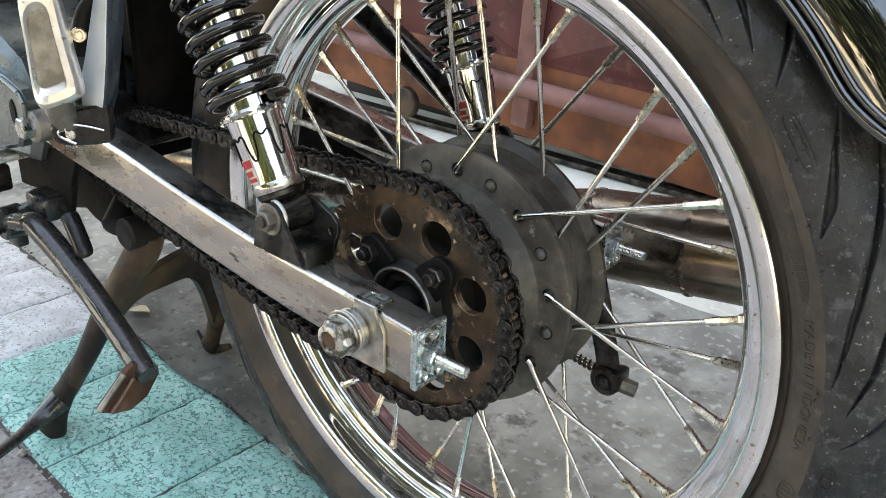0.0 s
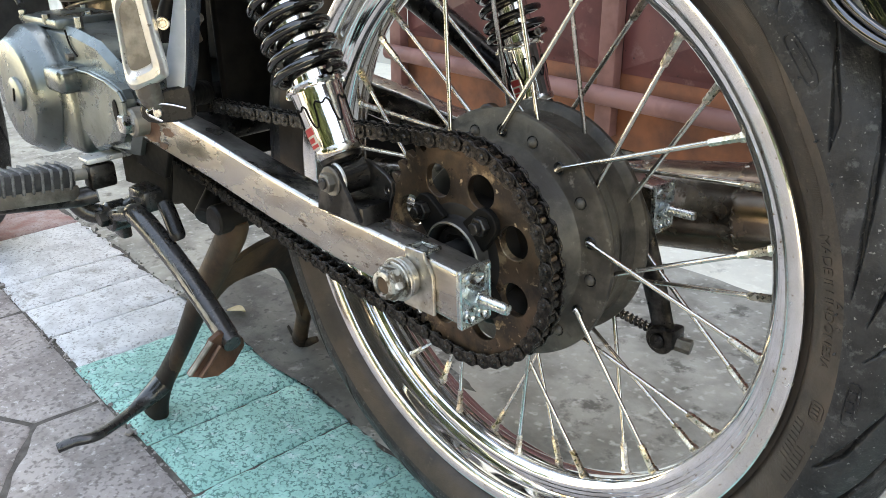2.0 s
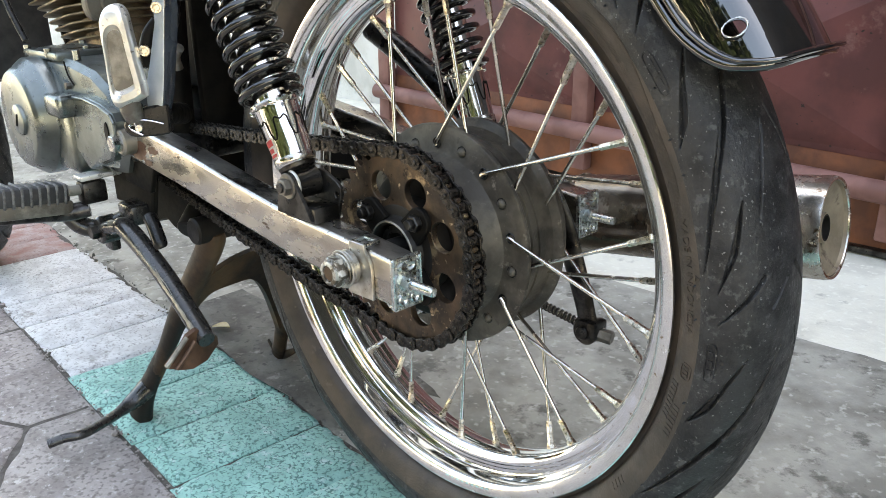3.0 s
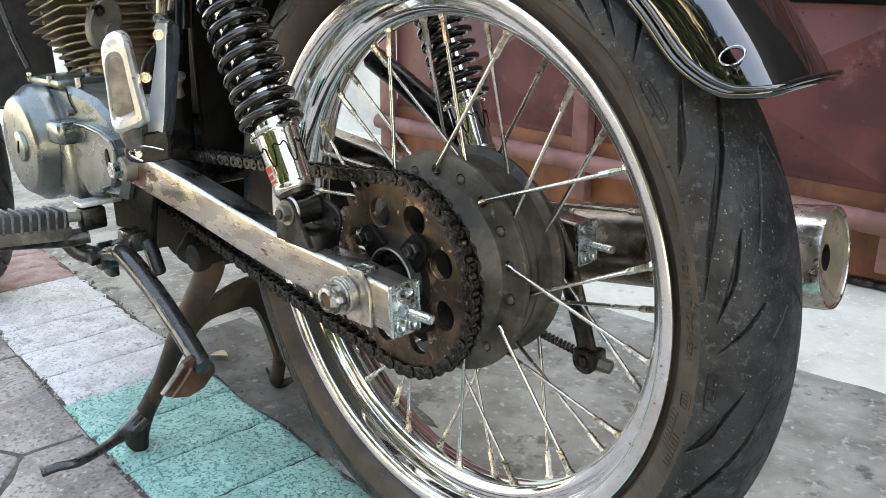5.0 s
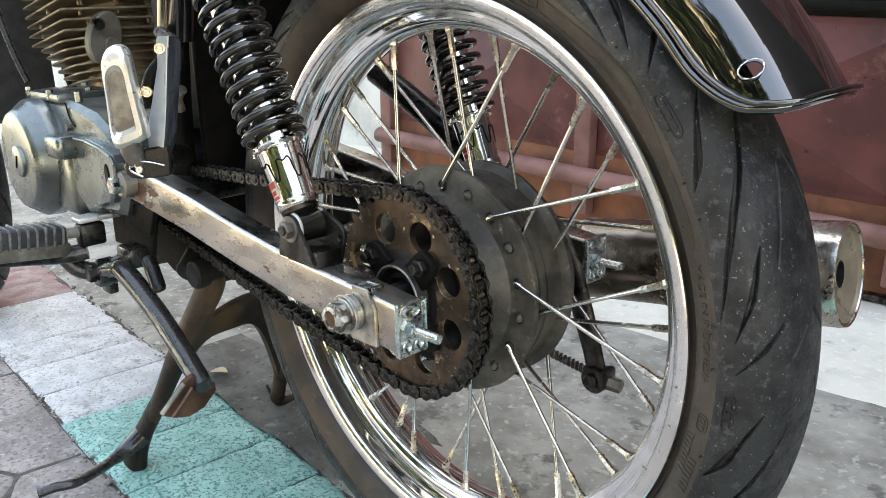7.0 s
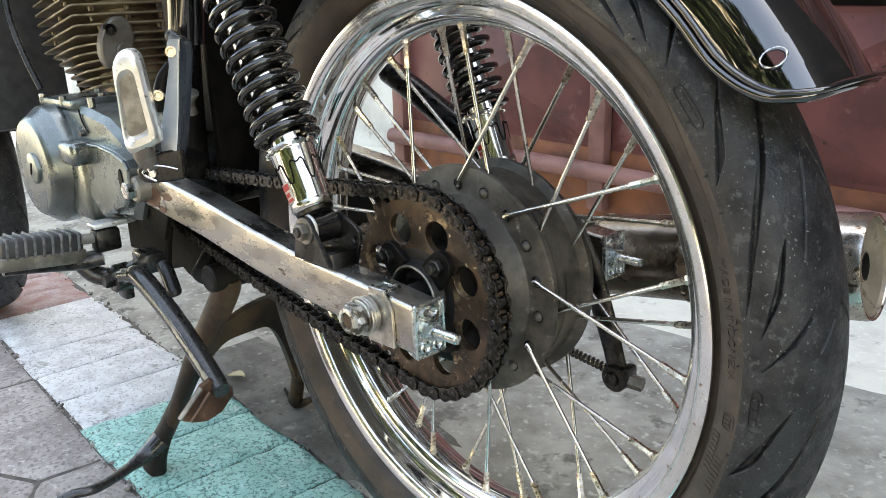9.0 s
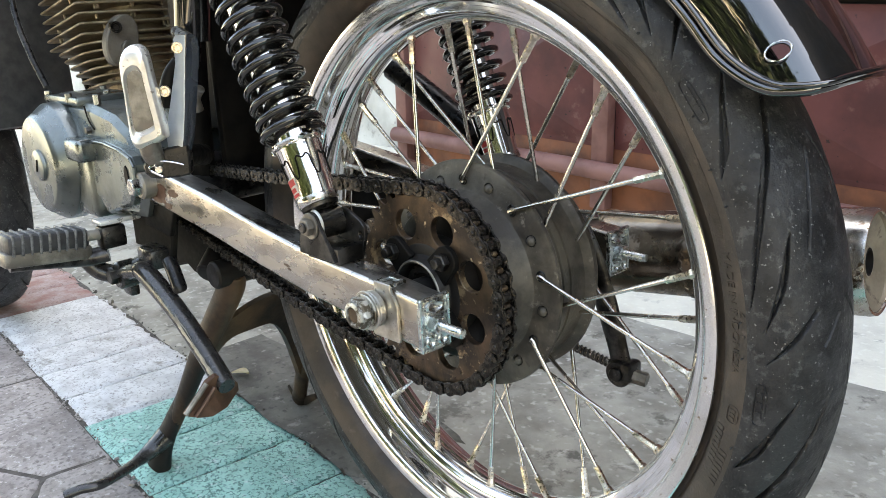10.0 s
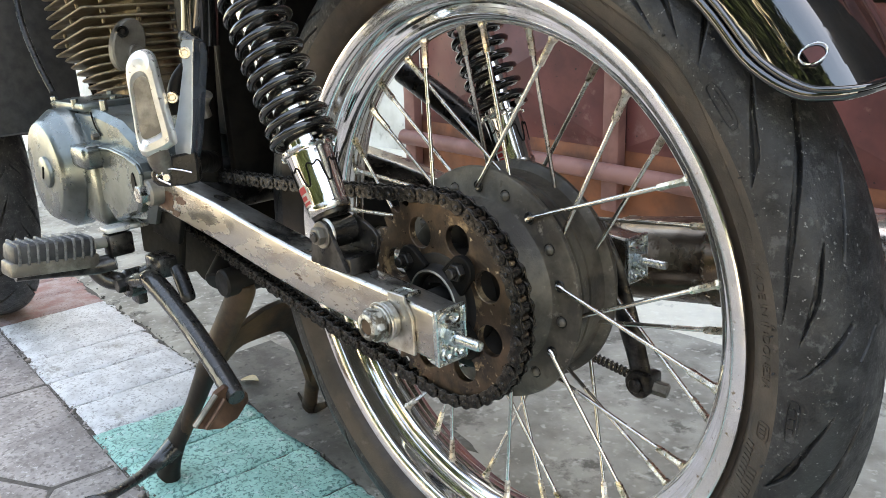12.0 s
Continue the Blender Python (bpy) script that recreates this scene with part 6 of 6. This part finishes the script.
# ---- frame, boxes and what fills the dark behind the shock ----
def frame_parts():
    fr = part("frame", tube([(-0.345, -0.060, 0.36), (-0.335, -0.062, 0.46), (-0.312, -0.064, 0.60), (-0.29, -0.066, 0.78)], 0.0145, 18), BLACK_SATIN, bike, "black tubular motorcycle frame")
    part("frame_tube", tube([(-0.345, 0.110, 0.36), (-0.335, 0.110, 0.46), (-0.312, 0.108, 0.60), (-0.29, 0.106, 0.78)], 0.0145, 18), BLACK_SATIN, fr)
    part("frame_tube", tube([(-0.255, -0.095, 0.535), (-0.246, -0.092, 0.60), (-0.236, -0.088, 0.75)], 0.0165, 22), GLOSS_BLACK, fr, "glossy black seat stay")
    part("frame_tube", tube([(-0.31, -0.07, 0.60), (-0.20, -0.08, 0.68), (-0.05, -0.085, 0.74), (0.15, -0.085, 0.76)], 0.013, 16), BLACK_SATIN, fr)
    part("frame_tube", tube([(-0.31, 0.11, 0.60), (-0.20, 0.115, 0.68), (-0.05, 0.12, 0.74), (0.15, 0.12, 0.76)], 0.013, 16), BLACK_SATIN, fr)
    part("frame_plate", plate([(-0.425, 0.335), (-0.365, 0.330), (-0.345, 0.365), (-0.350, 0.410), (-0.395, 0.420), (-0.425, 0.400)], 0.006, bevel=0.001), BLACK_SATIN, fr, m=at(0, -0.096, 0), smooth=30)
    part("frame_plate", plate([(-0.470, 0.265), (-0.330, 0.262), (-0.225, 0.305), (-0.215, 0.362), (-0.300, 0.372), (-0.470, 0.385)], 0.006, bevel=0.001), BLACK_SATIN, fr, "black far-side peg plate", m=at(0, 0.150, 0), smooth=30)
    part("cradle", plate([(-0.5199, 0.305), (-0.5207, 0.2736), (-0.508, 0.2535), (-0.4623, 0.2662), (-0.4453, 0.2587), (-0.4181, 0.2537), (-0.3589, 0.2642), (-0.3222, 0.2865), (-0.3734, 0.3085), (-0.4647, 0.3314)], 0.060, bevel=0.003), SOOT, fr, "greasy black frame cradle", m=at(0, -0.038, 0), smooth=30)
    part("frame_plate", plate([(-0.5009, 0.3412), (-0.5022, 0.2943), (-0.4317, 0.3), (-0.4099, 0.2865), (-0.3916, 0.3348), (-0.4047, 0.3549)], 0.008, bevel=0.002), SOOT, fr, m=at(0, -0.080, 0), smooth=30)
    part("down_tube", tube([(-0.745, 0.02, 0.30), (-0.775, 0.02, 0.45), (-0.83, 0.02, 0.70), (-0.87, 0.02, 0.90)], 0.018, 18), BLACK_SATIN, fr)
    part("header_pipe", tube([(-0.70, 0.03, 0.60), (-0.80, 0.03, 0.585), (-0.855, 0.035, 0.50), (-0.845, 0.07, 0.34), (-0.74, 0.11, 0.25), (-0.58, 0.140, 0.252), (-0.46, 0.150, 0.264)], 0.021, 20), MUFFLER, fr, "stained steel exhaust header")
    # plain filler panel, added in place of the dark parts up front
    part("horn_bracket", box(0.05, 0.165, 0.46, 0.012, (-0.875, -0.078, 0.640)), PEG_RUBBER, fr, "black panel added to fill the dark area ahead of the cylinder")
    box_ob = part("battery_box", box(0.105, 0.115, 0.33, 0.012, (-0.385, 0.025, 0.60)), BLACK_SATIN, bike, "black battery box inside the frame")
    part("inner_fender", box(0.014, 0.13, 0.40, 0.006, (-0.327, 0.022, 0.575)), BLACK_SATIN, bike, "black inner mudguard", smooth=40)
    part("wire", tube([(-0.300, -0.075, 0.470), (-0.292, -0.080, 0.500), (-0.276, -0.082, 0.520), (-0.272, -0.080, 0.560), (-0.285, -0.074, 0.62)], 0.0035, 10), BLACK, fr, "black electric wire")
    part("wire_sleeve", tube([(-0.283, -0.084, 0.468), (-0.279, -0.088, 0.480), (-0.268, -0.088, 0.489)], 0.0048, 10), PEG_METAL, fr)
    part("clutch_cable", tube([(-0.700, -0.085, 0.475), (-0.735, -0.088, 0.520), (-0.775, -0.085, 0.580), (-0.800, -0.070, 0.680), (-0.800, -0.05, 0.80)], 0.0042, 10), BLACK, fr, "black clutch cable")
    part("hanger_far", tube([(-0.290, 0.165, 0.485), (-0.235, 0.160, 0.462), (-0.160, 0.156, 0.425), (-0.10, 0.154, 0.392)], 0.013, 14, flat=1.1), BLACK, fr, "black far-side peg hanger")


frame_parts()


def seat():
    # stands above the view, added to keep skylight off the frame
    secs = []
    for x, z, w, h in ((-0.62, 0.80, 0.10, 0.05), (-0.50, 0.785, 0.13, 0.075), (-0.25, 0.780, 0.14, 0.085), (0.05, 0.800, 0.14, 0.085), (0.20, 0.825, 0.125, 0.06), (0.26, 0.835, 0.10, 0.02)):
        ring = []
        for k in range(20):
            a = 2 * math.pi * k / 20
            ring.append((x, 0.012 + w * math.copysign(abs(math.cos(a)) ** 0.6, math.cos(a)), z + h * 0.5 + h * 0.5 * math.copysign(abs(math.sin(a)) ** 0.6, math.sin(a))))
        secs.append(ring)
    part("seat", loft(secs), BLACK_SATIN, bike, "long black seat, unseen, added to shade the frame below", smooth=50)


seat()


def fender():
    sec = [(-0.0400, 0.2930), (-0.0408, 0.3000), (-0.0402, 0.3090), (-0.0380, 0.3170), (-0.0335, 0.3245), (-0.0260, 0.3300), (-0.0160, 0.3335), (-0.0040, 0.3355), (0.0090, 0.3362), (0.0220, 0.3355), (0.0340, 0.3335), (0.0440, 0.3300), (0.0515, 0.3245), (0.0560, 0.3170), (0.0582, 0.3090), (0.0588, 0.3000), (0.0580, 0.2930)]
    trim = [(0.2930, 38.0), (0.3000, 34.2), (0.3090, 31.9), (0.3170, 30.9), (0.3245, 30.2), (0.3300, 29.9), (0.3362, 29.8)]

    def start(r):
        for (r0, a0), (r1, a1) in zip(trim, trim[1:]):
            if r <= r1:
                return a0 + (a1 - a0) * (r - r0) / (r1 - r0)
        return 29.8

    fine = [(p.x, p.y) for p in smooth_path([(h, r, 0) for h, r in sec], 3)]
    bm = bmesh.new()
    n, m = 130, len(fine)
    skins = []
    for off in (0.0, -0.0016):
        grid = []
        for i in range(n + 1):
            row = []
            for h, r in fine:
                a = radians(start(r) + (118 - start(r)) * (i / n) ** 1.15)
                rr = r + off
                hh = 0.009 + (h - 0.009) * (1 + off * 12)
                row.append(bm.verts.new((rr * math.cos(a), hh, ZA + rr * math.sin(a))))
            grid.append(row)
        skins.append(grid)
    for g in skins:
        for i in range(n):
            for j in range(m - 1):
                bm.faces.new((g[i][j], g[i + 1][j], g[i + 1][j + 1], g[i][j + 1]))
    # bolt hole, cut through both skins
    spot = Vector((0.2663, -0.0391, 0.5224))
    nrm = Vector((0.52, -0.78, 0.35)).normalized()
    T = Vector((0.566, 0, -0.824))
    T = (T - nrm * T.dot(nrm)).normalized()
    U = nrm.cross(T)
    for _ in range(2):
        near = [f for f in bm.faces if (f.calc_center_median() - spot).length < 0.0165]
        es = list({e for f in near for e in f.edges})
        bmesh.ops.subdivide_edges(bm, edges=es, cuts=1, use_grid_fill=True)
    gone = []
    for f in bm.faces:
        d = f.calc_center_median() - spot
        if d.length < 0.02 and (d.dot(T) / 0.0046) ** 2 + (d.dot(U) / 0.0068) ** 2 < 1:
            gone.append(f)
    bmesh.ops.delete(bm, geom=gone, context="FACES")
    for v in [v for v in bm.verts if v.is_boundary and (v.co - spot).length < 0.014]:
        d = v.co - spot
        k = math.hypot(d.dot(T) / 0.0046, d.dot(U) / 0.0068)
        v.co = spot + T * (d.dot(T) / k) + U * (d.dot(U) / k) + nrm * d.dot(nrm)
    bmesh.ops.recalc_face_normals(bm, faces=bm.faces)
    ob = part("rear_fender", bm, FENDER_BLACK, bike, "glossy black steel rear fender with a rolled edge", smooth=60)
    edge = [skins_pt(sec[0], 118 - 80.0 * k / 14) for k in range(14)] + [skins_pt(s, start(s[1])) for s in sec] + [skins_pt(sec[-1], 38 + 80.0 * k / 14) for k in range(1, 15)]
    part("rolled_edge", tube(edge, 0.0033, 12, per=3), FENDER_BLACK, ob, "rolled edge bead")
    bead = []
    for p in edge[6:26]:
        v = Vector((p[0], 0, p[2] - ZA))
        bead.append((p[0] + v.x / v.length * 0.0055, p[1] - 0.0012 * (1 if p[1] < 0.009 else -1), p[2] + v.z / v.length * 0.0055))
    part("edge_bead", tube(bead, 0.0018, 10, per=3), FENDER_BLACK, ob)
    rim_pts = [spot + T * (0.0047 * math.cos(a)) + U * (0.0069 * math.sin(a)) + nrm * 0.0003 for a in [2 * math.pi * k / 32 for k in range(33)]]
    part("hole_rim", tube(rim_pts, 0.0009, 8, per=1, radii=[0.0005 + 0.0006 * noise.noise((math.cos(k / 5.1) * 2, math.sin(k / 5.1) * 2, 3.0)) for k in range(33)]), SCUFFED_CHROME, ob, "chipped bare rim of the bolt hole")
    return ob


def skins_pt(s, a):
    return (s[1] * math.cos(radians(a)), s[0], ZA + s[1] * math.sin(radians(a)))


fender()


# ---- front end, far ahead ----
def front_end():
    me = tyre_mesh(True, 720)
    M = at(-1.400, -0.052, 0.2925)
    ob = part_of("front_tyre", me, None, bike, "black front tyre", M, smooth=50)
    part("front_rim", lathe([(-0.026, 0.224), (-0.020, 0.212), (0.0, 0.205), (0.020, 0.212), (0.026, 0.224)], 96), RIM_CHROME, bike, "chromed front rim", M)
    secs = []
    for i in range(33):
        a = radians(16 + 116 * i / 32)
        ring = []
        for off in (0.0, -0.003):
            row = []
            for k in range(11):
                f = k / 10 * 2 - 1
                r = 0.340 - 0.062 * abs(f) ** 2.2 + off
                row.append((r * math.cos(a), 0.060 * math.sin(f * 1.35) / math.sin(1.35), r * math.sin(a)))
            ring += row if off == 0 else row[::-1]
        secs.append(ring)
    part("front_fender", loft(secs), FENDER_BLACK, bike, "glossy black front fender", M)
    part("fork_leg", rod((-1.385, -0.100, 0.30), (-1.135, -0.100, 0.95), 0.024, sides=24), GLOSS_BLACK, bike, "black front fork leg")
    part("fork_leg", rod((-1.385, 0.100, 0.30), (-1.135, 0.100, 0.95), 0.024, sides=24), GLOSS_BLACK, bike, "black front fork leg")


front_end()
